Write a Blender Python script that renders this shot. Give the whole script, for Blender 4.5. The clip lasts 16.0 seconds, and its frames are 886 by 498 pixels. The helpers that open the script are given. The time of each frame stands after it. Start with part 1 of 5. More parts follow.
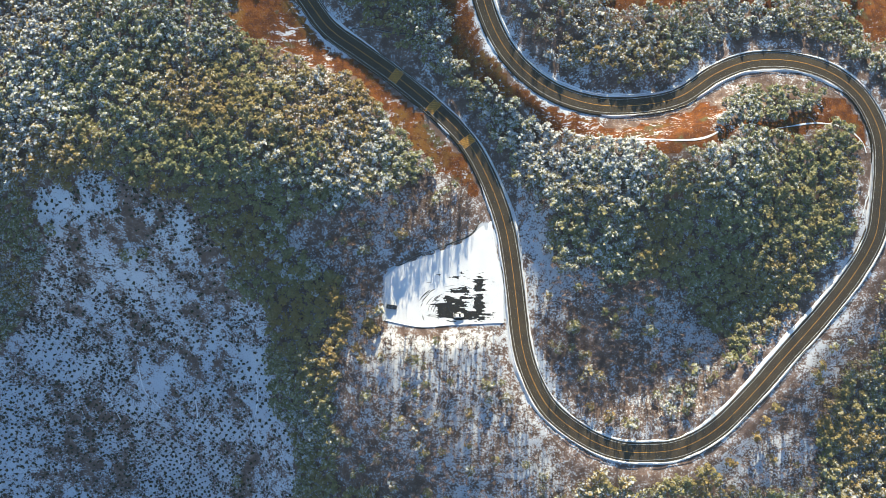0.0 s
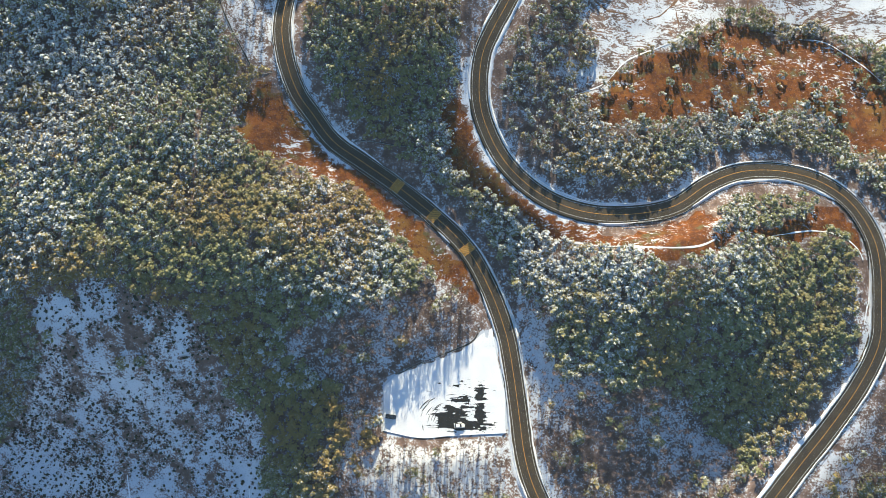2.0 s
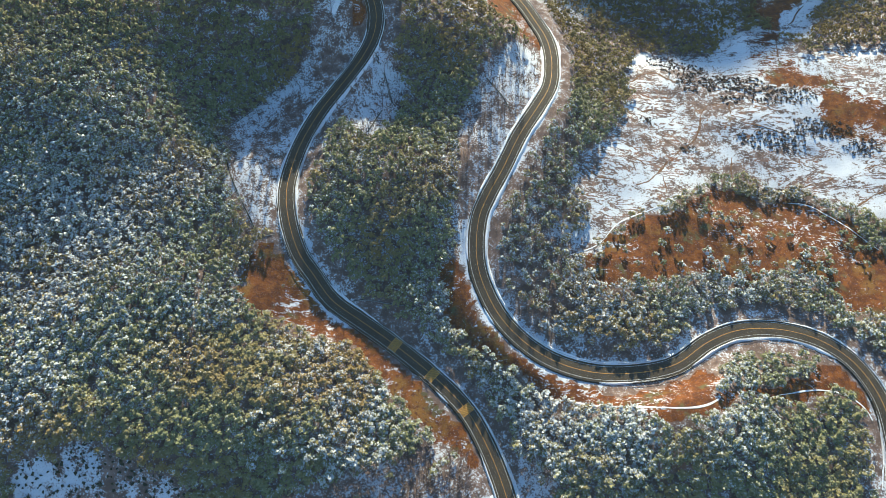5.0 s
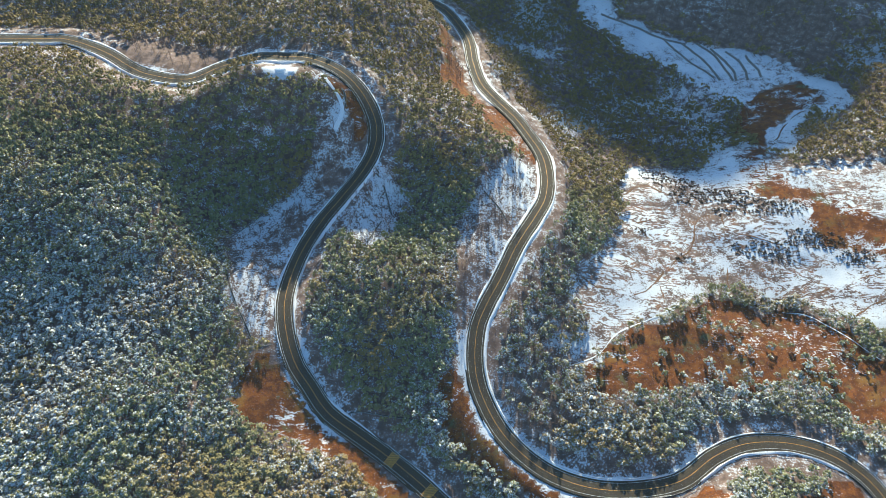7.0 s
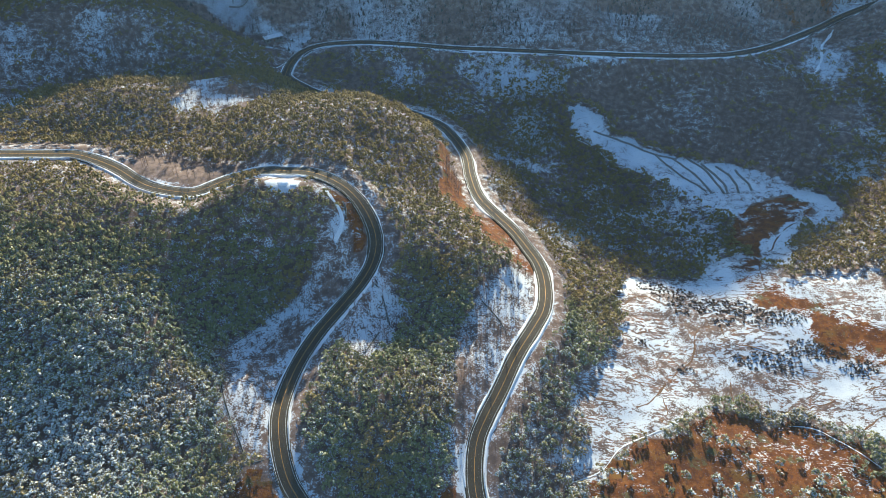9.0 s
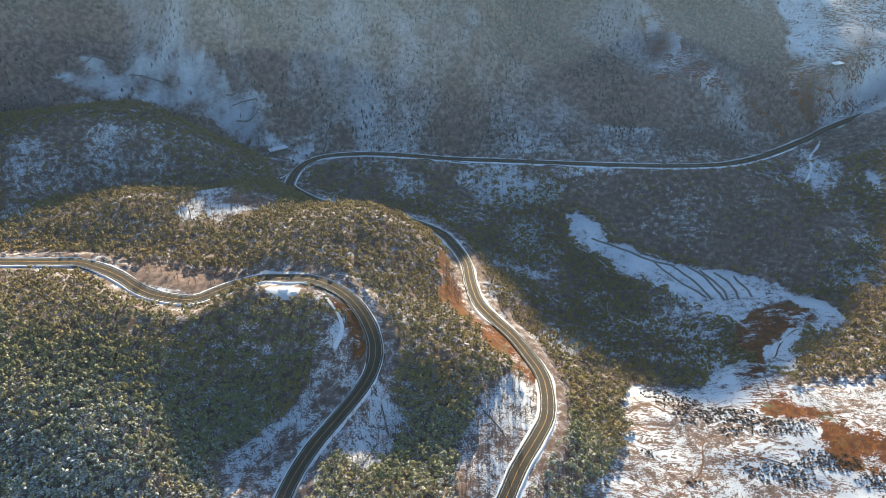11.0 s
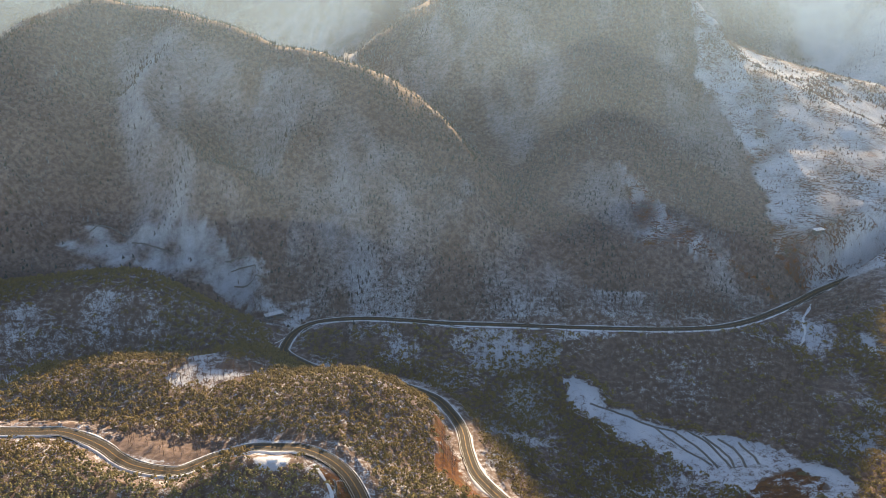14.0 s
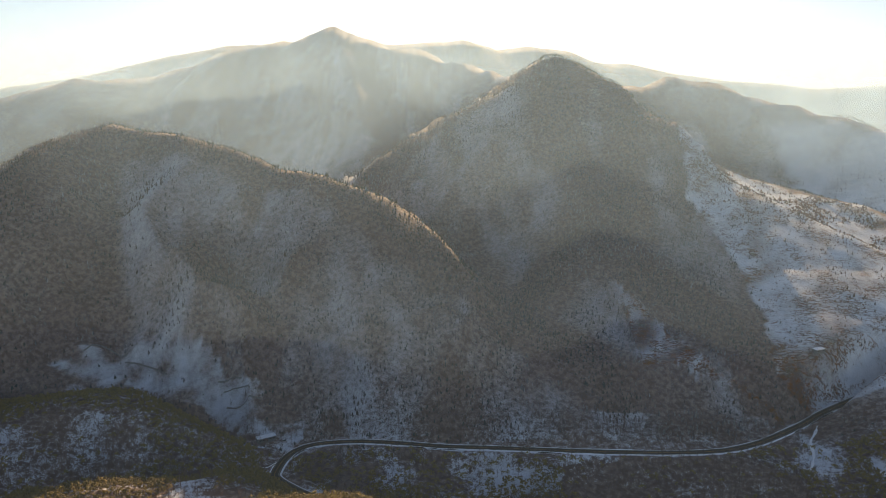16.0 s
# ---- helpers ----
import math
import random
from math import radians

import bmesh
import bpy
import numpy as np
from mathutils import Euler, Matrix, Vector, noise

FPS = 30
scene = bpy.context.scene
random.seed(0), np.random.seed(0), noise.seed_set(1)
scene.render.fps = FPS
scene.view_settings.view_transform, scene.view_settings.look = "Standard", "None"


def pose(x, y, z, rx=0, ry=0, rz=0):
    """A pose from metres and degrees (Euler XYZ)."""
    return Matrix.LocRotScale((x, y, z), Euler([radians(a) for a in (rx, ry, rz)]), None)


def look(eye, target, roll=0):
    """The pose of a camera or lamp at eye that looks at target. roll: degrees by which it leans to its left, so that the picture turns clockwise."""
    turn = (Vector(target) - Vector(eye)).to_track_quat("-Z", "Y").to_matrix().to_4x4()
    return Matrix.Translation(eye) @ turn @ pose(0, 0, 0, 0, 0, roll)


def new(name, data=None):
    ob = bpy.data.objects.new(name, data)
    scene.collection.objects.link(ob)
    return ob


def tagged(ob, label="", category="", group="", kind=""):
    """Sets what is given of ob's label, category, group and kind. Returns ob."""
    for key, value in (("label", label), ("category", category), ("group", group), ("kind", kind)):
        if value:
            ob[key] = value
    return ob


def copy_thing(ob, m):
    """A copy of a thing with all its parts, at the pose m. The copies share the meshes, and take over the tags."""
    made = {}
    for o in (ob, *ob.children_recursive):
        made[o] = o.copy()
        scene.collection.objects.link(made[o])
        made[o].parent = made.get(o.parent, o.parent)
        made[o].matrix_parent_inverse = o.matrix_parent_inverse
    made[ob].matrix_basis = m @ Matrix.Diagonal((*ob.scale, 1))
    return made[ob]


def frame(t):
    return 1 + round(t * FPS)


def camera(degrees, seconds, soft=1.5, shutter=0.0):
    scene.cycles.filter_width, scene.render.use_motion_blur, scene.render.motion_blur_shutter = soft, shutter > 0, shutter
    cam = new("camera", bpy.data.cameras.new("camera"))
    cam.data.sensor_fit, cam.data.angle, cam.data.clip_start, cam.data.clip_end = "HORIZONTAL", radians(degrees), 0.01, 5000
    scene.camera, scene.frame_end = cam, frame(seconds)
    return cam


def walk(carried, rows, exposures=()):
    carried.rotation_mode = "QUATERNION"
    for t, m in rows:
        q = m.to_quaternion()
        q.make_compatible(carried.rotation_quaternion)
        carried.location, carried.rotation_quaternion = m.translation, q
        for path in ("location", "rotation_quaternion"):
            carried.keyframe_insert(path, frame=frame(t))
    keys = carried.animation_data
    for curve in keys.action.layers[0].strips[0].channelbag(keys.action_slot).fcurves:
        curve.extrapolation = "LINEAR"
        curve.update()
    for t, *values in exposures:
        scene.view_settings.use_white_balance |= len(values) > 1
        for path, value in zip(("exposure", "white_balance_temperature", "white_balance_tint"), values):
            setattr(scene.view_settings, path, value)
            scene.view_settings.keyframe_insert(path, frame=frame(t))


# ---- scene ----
cam = camera(63.03, 16.0, soft=0.8)
ROWS = [
    (0.0, -79.40, 0.00, -0.00),
    (0.5, -77.27, 0.05, 0.06),
    (1.0, -75.11, 0.15, 0.15),
    (1.5, -73.02, 0.15, 0.14),
    (2.0, -70.92, 0.11, 0.06),
    (2.5, -68.84, -0.03, -0.09),
    (3.0, -66.86, -0.03, -0.12),
    (3.5, -64.80, -0.12, -0.24),
    (4.0, -62.68, -0.10, -0.24),
    (6.5, -51.86, -0.22, -0.42),
    (7.0, -49.68, -0.26, -0.47),
    (7.5, -47.47, -0.26, -0.48),
    (8.0, -45.28, -0.29, -0.54),
    (8.5, -43.10, -0.33, -0.58),
    (9.0, -40.94, -0.34, -0.58),
    (11.5, -30.37, -0.13, -0.54),
    (12.0, -28.22, -0.08, -0.57),
    (12.5, -26.04, -0.07, -0.65),
    (13.0, -23.87, -0.05, -0.73),
    (13.5, -21.70, -0.06, -0.84),
    (14.0, -19.52, -0.08, -0.92),
    (14.5, -17.26, -0.12, -1.00),
    (15.0, -14.91, -0.13, -1.04),
    (15.5, -12.49, -0.12, -1.08),
    (16.0, -10.10, -0.14, -1.11),
]
EYE = 320.0
walk(cam, [(t, pose(0, 0, EYE, 0, 0, yaw) @ pose(0, 0, 0, 90 + pitch) @ pose(0, 0, 0, 0, 0, -roll)) for t, pitch, roll, yaw in ROWS],
     exposures=[(0.0, 1.65, 5750, 1), (4.0, 1.62, 5500, -2), (7.0, 1.65, 5250, -4), (9.0, 1.65, 5300, -2), (11.5, 1.74, 6150, 5), (13.0, 1.7, 6800, 11), (14.5, 1.38, 7100, 14), (16.0, 0.98, 7400, 14)])

# ---- daylight: a low winter sun ahead of the camera, over the mountains, and a hazy sky
SUN_HEIGHT, SUN_SIDE = 23.0, 3.0
world = bpy.data.worlds.new("sky")
scene.world = world
world.use_nodes = True
sky = world.node_tree.nodes.new("ShaderNodeTexSky")
sky.sky_type = "NISHITA"
sky.sun_disc = False
sky.sun_elevation, sky.sun_rotation = radians(SUN_HEIGHT), radians(SUN_SIDE)
sky.altitude, sky.air_density, sky.dust_density, sky.ozone_density = 600, 1.0, 0.8, 2.2
world.node_tree.nodes["Background"].inputs["Strength"].default_value = 0.061
world.node_tree.links.new(sky.outputs[0], world.node_tree.nodes["Background"].inputs["Color"])
sun = new("sun", bpy.data.lights.new("sun", "SUN"))
sun.data.energy, sun.data.angle, sun.data.color = 5.0, radians(0.6), (1.0, 0.78, 0.50)
sun.matrix_world = look((0, 0, 900), (-math.sin(radians(SUN_SIDE)) * math.cos(radians(SUN_HEIGHT)),
                                      -math.cos(radians(SUN_SIDE)) * math.cos(radians(SUN_HEIGHT)), 900 - math.sin(radians(SUN_HEIGHT))))
# ---- materials
class Nodes:
    """Short words for building a node material."""

    def __init__(self, name, rough=0.8, spec=0.3, metal=0.0):
        self.mat = bpy.data.materials.new(name)
        self.mat.use_nodes = True
        self.tree = self.mat.node_tree
        self.bsdf = self.tree.nodes["Principled BSDF"]
        self.bsdf.inputs["Roughness"].default_value = rough
        self.bsdf.inputs["Metallic"].default_value = metal
        self.bsdf.inputs["Specular IOR Level"].default_value = spec

    def put(self, socket, value):
        if isinstance(value, bpy.types.NodeSocket):
            self.tree.links.new(value, socket)
        else:
            socket.default_value = value

    def place(self):
        return self.tree.nodes.new("ShaderNodeNewGeometry").outputs["Position"]

    def noise(self, scale, detail=3.0, where=None, rough=0.6, stretch=None, twist=0.0):
        where = where or self.place()
        if stretch:
            m = self.tree.nodes.new("ShaderNodeMapping")
            m.inputs["Scale"].default_value = stretch
            self.tree.links.new(where, m.inputs["Vector"])
            where = m.outputs[0]
        n = self.tree.nodes.new("ShaderNodeTexNoise")
        n.inputs["Scale"].default_value, n.inputs["Detail"].default_value, n.inputs["Roughness"].default_value = scale, detail, rough
        n.inputs["Distortion"].default_value = twist
        self.tree.links.new(where, n.inputs["Vector"])
        return n.outputs["Fac"]

    def ramp(self, value, lo, hi, a=0.0, b=1.0):
        n = self.tree.nodes.new("ShaderNodeMapRange")
        n.interpolation_type = "SMOOTHSTEP"
        for key, v in zip(("Value", "From Min", "From Max", "To Min", "To Max"), (value, lo, hi, a, b)):
            self.put(n.inputs[key], v)
        return n.outputs[0]

    def math(self, op, a, b=0.0):
        n = self.tree.nodes.new("ShaderNodeMath")
        n.operation = op
        self.put(n.inputs[0], a), self.put(n.inputs[1], b)
        return n.outputs[0]

    def mix(self, fac, a, b):
        n = self.tree.nodes.new("ShaderNodeMix")
        n.data_type = "RGBA"
        self.put(n.inputs["Factor"], fac)
        for key, v in ((6, a), (7, b)):
            self.put(n.inputs[key], (*v, 1) if isinstance(v, tuple) else v)
        return n.outputs[2]

    def attr(self, name, out="Fac"):
        n = self.tree.nodes.new("ShaderNodeAttribute")
        n.attribute_name = name
        return n.outputs[out]

    def island(self):
        return self.tree.nodes.new("ShaderNodeNewGeometry").outputs["Random Per Island"]

    def single(self):
        return self.tree.nodes.new("ShaderNodeObjectInfo").outputs["Random"]

    def up(self):
        n = self.tree.nodes.new("ShaderNodeSeparateXYZ")
        self.tree.links.new(self.tree.nodes.new("ShaderNodeNewGeometry").outputs["Normal"], n.inputs[0])
        return n.outputs[2]

    def bump(self, height, depth, strength=1.0):
        n = self.tree.nodes.new("ShaderNodeBump")
        n.inputs["Distance"].default_value, n.inputs["Strength"].default_value = depth, strength
        self.tree.links.new(height, n.inputs["Height"])
        self.tree.links.new(n.outputs[0], self.bsdf.inputs["Normal"])

    def done(self, colour, rough=None):
        self.put(self.bsdf.inputs["Base Color"], (*colour, 1) if isinstance(colour, tuple) else colour)
        if rough is not None:
            self.put(self.bsdf.inputs["Roughness"], rough)
        return self.mat


def ground_material():
    n = Nodes("ground", 0.9, 0.2)
    fine, mid, big = n.noise(1.1, 5), n.noise(0.22, 4), n.noise(0.035, 3)
    litter = n.mix(n.ramp(mid, 0.35, 0.65), (0.125, 0.085, 0.070), (0.25, 0.175, 0.145))
    rust = n.mix(n.ramp(mid, 0.35, 0.65), (0.085, 0.026, 0.006), (0.20, 0.066, 0.011))
    rust = n.mix(n.ramp(fine, 0.5, 0.75), rust, (0.20, 0.085, 0.022))
    rust = n.mix(n.ramp(n.noise(0.06, 2), 0.55, 0.7), rust, (0.19, 0.095, 0.020))
    rust = n.mix(n.ramp(n.noise(0.09, 3), 0.56, 0.68), rust, (0.10, 0.085, 0.035))
    rust = n.mix(n.ramp(n.noise(0.5, 3), 0.5, 0.66), rust, (0.085, 0.030, 0.012))
    base = n.mix(n.ramp(n.math("ADD", n.attr("rust"), n.math("MULTIPLY", n.math("SUBTRACT", mid, 0.5), 0.9)), 0.35, 0.6), litter, rust)
    blend = n.math("ADD", n.math("MULTIPLY", fine, 0.5), n.math("ADD", n.math("MULTIPLY", mid, 0.35), n.math("MULTIPLY", big, 0.15)))
    even = n.attr("even")
    cover = n.math("ADD", n.attr("snow"), n.math("MULTIPLY", n.math("SUBTRACT", blend, 0.5), n.ramp(even, 0, 1, 2.2, 0.9)))
    wave = n.noise(0.11, 5, None, 0.6, (0.6, 1.5, 0.6), 1.4)
    thread = n.noise(0.42, 4, None, 0.6, (0.5, 1.4, 0.5), 1.0)
    lines = n.math("ADD", n.math("ABSOLUTE", n.math("SUBTRACT", wave, 0.5)), n.math("MULTIPLY", n.math("ABSOLUTE", n.math("SUBTRACT", thread, 0.5)), 0.6))
    cover = n.math("SUBTRACT", cover, n.math("MULTIPLY", n.attr("streak"), n.math("MULTIPLY", n.ramp(lines, 0.03, 0.10, 0.85, 0.0), n.ramp(n.noise(0.028, 3), 0.40, 0.58, 0.1, 1.0))))
    snow = n.mix(n.ramp(big, 0.3, 0.7), (0.54, 0.58, 0.65), (0.68, 0.70, 0.74))
    n.bump(n.math("ADD", fine, mid), 0.3, 0.6)
    white = n.ramp(cover, n.ramp(even, 0, 1, 0.42, 0.18), n.ramp(even, 0, 1, 0.62, 0.98))
    return n.done(n.mix(white, base, snow))


def asphalt_material():
    n = Nodes("asphalt", 0.8, 0.22)
    grain, patch = n.noise(6, 4), n.noise(0.12, 3)
    c = n.mix(n.ramp(patch, 0.35, 0.65), (0.026, 0.022, 0.018), (0.056, 0.045, 0.031))
    n.bump(grain, 0.01, 0.4)
    return n.done(n.mix(n.ramp(grain, 0.4, 0.7), c, (0.088, 0.068, 0.045)), n.ramp(patch, 0.3, 0.7, 0.78, 0.9))


def paint_material(name, colour, worn=(0.06, 0.06, 0.06)):
    n = Nodes(name, 0.6)
    return n.done(n.mix(n.ramp(n.noise(1.7, 4), 0.42, 0.62), colour, tuple(0.6 * a + 0.4 * b for a, b in zip(colour, worn))))


def snow_material():
    n = Nodes("snow", 0.75, 0.35)
    f = n.noise(0.9, 4)
    n.bump(f, 0.25, 0.6)
    return n.done(n.mix(n.ramp(n.noise(0.3, 3), 0.3, 0.7), (0.78, 0.8, 0.84), (0.87, 0.87, 0.88)))


def needle_material():
    """Pine needles dusted with snow, more of it on whatever faces up; how much lies there drifts over the hills.
    Farther off, a backlit golden brown is put into their colour.
    """
    n = Nodes("pine_needles", 0.75, 0.2)
    tuft = n.island()
    green = n.mix(tuft, (0.18, 0.19, 0.085), (0.40, 0.38, 0.18))
    green = n.mix(n.ramp(n.noise(0.022, 3), 0.42, 0.66), green, (0.34, 0.24, 0.09))
    lie = n.math("ADD", n.ramp(n.up(), 0.45, 0.92, 0.0, 1.0), n.math("MULTIPLY", n.math("SUBTRACT", n.noise(1.9, 3), 0.5), 1.5))
    lie = n.math("ADD", lie, n.math("MULTIPLY", n.math("SUBTRACT", tuft, 0.5), 0.6))
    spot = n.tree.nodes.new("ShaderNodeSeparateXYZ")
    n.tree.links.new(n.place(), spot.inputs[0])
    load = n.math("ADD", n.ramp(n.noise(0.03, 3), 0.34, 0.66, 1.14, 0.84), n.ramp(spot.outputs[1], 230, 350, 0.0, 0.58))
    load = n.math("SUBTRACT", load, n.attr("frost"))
    # Towards the far ridge the warm, dim tone of backlit needles is mixed in.
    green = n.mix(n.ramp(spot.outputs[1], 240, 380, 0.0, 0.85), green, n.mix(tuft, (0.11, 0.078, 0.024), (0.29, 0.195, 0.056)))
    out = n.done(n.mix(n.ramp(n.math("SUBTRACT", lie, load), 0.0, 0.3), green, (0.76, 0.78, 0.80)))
    glow = n.tree.nodes.new("ShaderNodeBsdfTranslucent")
    n.put(glow.inputs["Color"], n.mix(0.5, green, (0.34, 0.26, 0.07)))
    both = n.tree.nodes.new("ShaderNodeMixShader")
    both.inputs[0].default_value = 0.26
    end = n.tree.nodes["Material Output"]
    n.tree.links.new(n.bsdf.outputs[0], both.inputs[1]), n.tree.links.new(glow.outputs[0], both.inputs[2])
    n.tree.links.new(both.outputs[0], end.inputs["Surface"])
    return out


def mist_material():
    """Thin mist: mostly clear, the rest scatters the light that falls on it to both sides."""
    n = Nodes("mist")
    clear, fore, back = (n.tree.nodes.new("ShaderNodeBsdf" + k) for k in ("Transparent", "Diffuse", "Translucent"))
    fore.inputs["Color"].default_value = back.inputs["Color"].default_value = (0.56, 0.79, 1.0, 1)
    half, out = n.tree.nodes.new("ShaderNodeMixShader"), n.tree.nodes.new("ShaderNodeMixShader")
    half.inputs[0].default_value = 0.5
    n.put(out.inputs[0], n.math("MULTIPLY", n.attr("mist"), n.ramp(n.noise(0.003, 3), 0.3, 0.7, 0.75, 1.15)))
    for a, b in ((fore.outputs[0], half.inputs[1]), (back.outputs[0], half.inputs[2]), (clear.outputs[0], out.inputs[1]),
                 (half.outputs[0], out.inputs[2]), (out.outputs[0], n.tree.nodes["Material Output"].inputs["Surface"])):
        n.tree.links.new(a, b)
    return n.mat


def metal_material(name, colour, rough=0.4):
    n = Nodes(name, rough, 0.5, 0.8)
    return n.done(n.mix(n.noise(3.0, 3), colour, tuple(0.7 * c for c in colour)))


def plain_material(name, a, b, scale=1.5, rough=0.8, spec=0.3, metal=0.0, bump=0.0):
    n = Nodes(name, rough, spec, metal)
    f = n.noise(scale, 4)
    if bump:
        n.bump(f, bump, 0.6)
    return n.done(n.mix(n.ramp(f, 0.35, 0.65), a, b))


def wood_material():
    """Leafless hillside woods: grey-brown twigs, some frosted."""
    n = Nodes("winter_woods", 0.85, 0.2)
    grey = n.mix(n.island(), (0.092, 0.086, 0.085), (0.33, 0.315, 0.31))
    return n.done(n.mix(n.ramp(n.noise(0.02, 4), 0.45, 0.65), grey, (0.085, 0.066, 0.055)))


def bark_material(name, a, b):
    n = Nodes(name, 0.9, 0.2)
    return n.done(n.mix(n.noise(2.0, 4), a, b))


CAR_GLASS = plain_material("car_glass", (0.02, 0.025, 0.03), (0.03, 0.035, 0.04), 1.0, 0.08, 0.6)
DARK_CAR = plain_material("dark_car_paint", (0.012, 0.014, 0.02), (0.02, 0.022, 0.03), 2.0, 0.25, 0.6)
WHITE_CAR = plain_material("white_car_paint", (0.72, 0.72, 0.70), (0.80, 0.80, 0.79), 2.0, 0.3, 0.5)
RUBBER = plain_material("rubber", (0.015, 0.015, 0.015), (0.03, 0.03, 0.03), 4.0, 0.9)
LAMP_GLASS = plain_material("lamp_glass", (0.5, 0.5, 0.48), (0.6, 0.6, 0.58), 4.0, 0.15, 0.6)
WALL_PANEL = plain_material("painted_wall", (0.12, 0.12, 0.12), (0.18, 0.18, 0.175), 0.7, 0.7)
WINDOW_GLASS = plain_material("window_glass", (0.03, 0.04, 0.05), (0.05, 0.06, 0.07), 0.5, 0.1, 0.6)
GROUND, ASPHALT, SNOW, NEEDLES = ground_material(), asphalt_material(), snow_material(), needle_material()
WHITE_PAINT = paint_material("white_road_paint", (0.62, 0.61, 0.58))
YELLOW_PAINT = paint_material("yellow_road_paint", (0.60, 0.30, 0.05))
BARK = bark_material("pine_bark", (0.09, 0.05, 0.03), (0.17, 0.10, 0.065))
MIST = mist_material()
STEEL = metal_material("galvanised_steel", (0.62, 0.63, 0.64))
CONCRETE = plain_material("weathered_concrete", (0.20, 0.195, 0.185), (0.34, 0.33, 0.31), 0.8, bump=0.03)
WET = plain_material("wet_ditch", (0.03, 0.03, 0.03), (0.06, 0.055, 0.05), 0.8, 0.6)
EARTH = plain_material("bare_earth", (0.10, 0.05, 0.025), (0.20, 0.11, 0.06), 0.6, bump=0.05)
STONE = plain_material("field_stone", (0.12, 0.11, 0.10), (0.26, 0.24, 0.22), 2.0, bump=0.05)
HAZEL = wood_material()
EVERGREEN = plain_material("evergreens", (0.034, 0.042, 0.038), (0.075, 0.082, 0.068), 0.4)
BRUSH = plain_material("brown_brush", (0.055, 0.036, 0.026), (0.12, 0.078, 0.055), 0.5)
SAPLING = plain_material("dark_saplings", (0.025, 0.035, 0.02), (0.06, 0.06, 0.035), 1.0)
TWIGS = bark_material("bare_twigs", (0.11, 0.075, 0.062), (0.22, 0.152, 0.128))
# the plan: spots of known ground height, mountain crests, the road and the patches of ground cover
HILLS = [(0, 32, 0), (-25, 34, 0), (25, 45, 2), (87, -30, -4), (10, 106, 12), (-22, 145, 20), (198, 95, 12), (165, 28, 2), (70, 128, 15), (155, 145, 16), (22, 165, 22), (105, 103, 26), (60, 82, 16), (110, 60, 15), (122, 32, -6), (80, 8, -5), (-137, 82, 26), (-137, 40, -20), (-137, -10, -52), (-137, -60, -88), (-80, -30, -42), (-62, 8, -14), (-36, -18, -9), (-125, 125, 32), (-190, 150, 34), (-195, 92, 20), (-205, 20, -45), (-56, 95, 24), (-58, 60, 3), (-44, 45, 2), (180, -35, -15)]
VALLEY = [(-150, 184, 42), (-8, 260, 33), (-2, 306, 58), (157, 255, 17), (189, 232, 9), (135, 273, 18), (184, 280, 20), (141, 377, 5), (211, 467, -3), (115, 545, 8), (147, 193, 14), (-372, 798, 45), (-21, 222, 42), (38, 574, 18), (-8, 382, 50), (-250, 250, 66), (-200, 300, 74), (-230, 200, 48), (-180, 205, 47), (-190, 255, 66), (-150, 250, 60), (-118, 280, 43), (-92, 290, 44), (-165, 640, 28), (-190, 625, 27), (-300, 650, 45)]
SPURS = [(-196, 330, 78), (-166, 327, 76), (-140, 323, 79), (-118, 326, 84), (-102, 330, 86), (-92, 335, 84), (-304, 415, 67), (-279, 440, 72), (-260, 445, 76), (-222, 450, 81), (-200, 455, 81), (-189, 462, 73), (-159, 480, 72), (-144, 490, 68), (-105, 400, 80), (-92, 410, 81), (-79, 420, 79), (-65, 428, 78), (-47, 432, 77), (-32, 434, 74), (-17, 425, 65), (-142, 430, 70), (-40, 380, 76), (-60, 375, 80)]
KNOLL = [(-382, 560, 84), (-342, 575, 86), (-310, 580, 92), (-276, 580, 93), (-236, 575, 89), (-209, 560, 77), (-175, 550, 66), (-154, 535, 50), (-260, 498, 46), (-215, 505, 44), (-175, 515, 46), (-50, 485, 36), (-90, 485, 46), (-15, 470, 38), (-230, 408, 69), (-170, 405, 70)]
EAST = [(82, 300, 24), (88, 350, 16), (60, 425, 13), (50, 475, 10), (100, 400, 5)]
OUTER = [(-420, -50, -70), (420, -50, -10), (-420, 250, 42), (420, 200, 40), (0, -300, -60), (-350, -300, -80), (350, -300, -40), (-420, 480, 60), (400, 420, 30), (-250, 660, 60), (0, 760, 110), (450, 640, 60)]
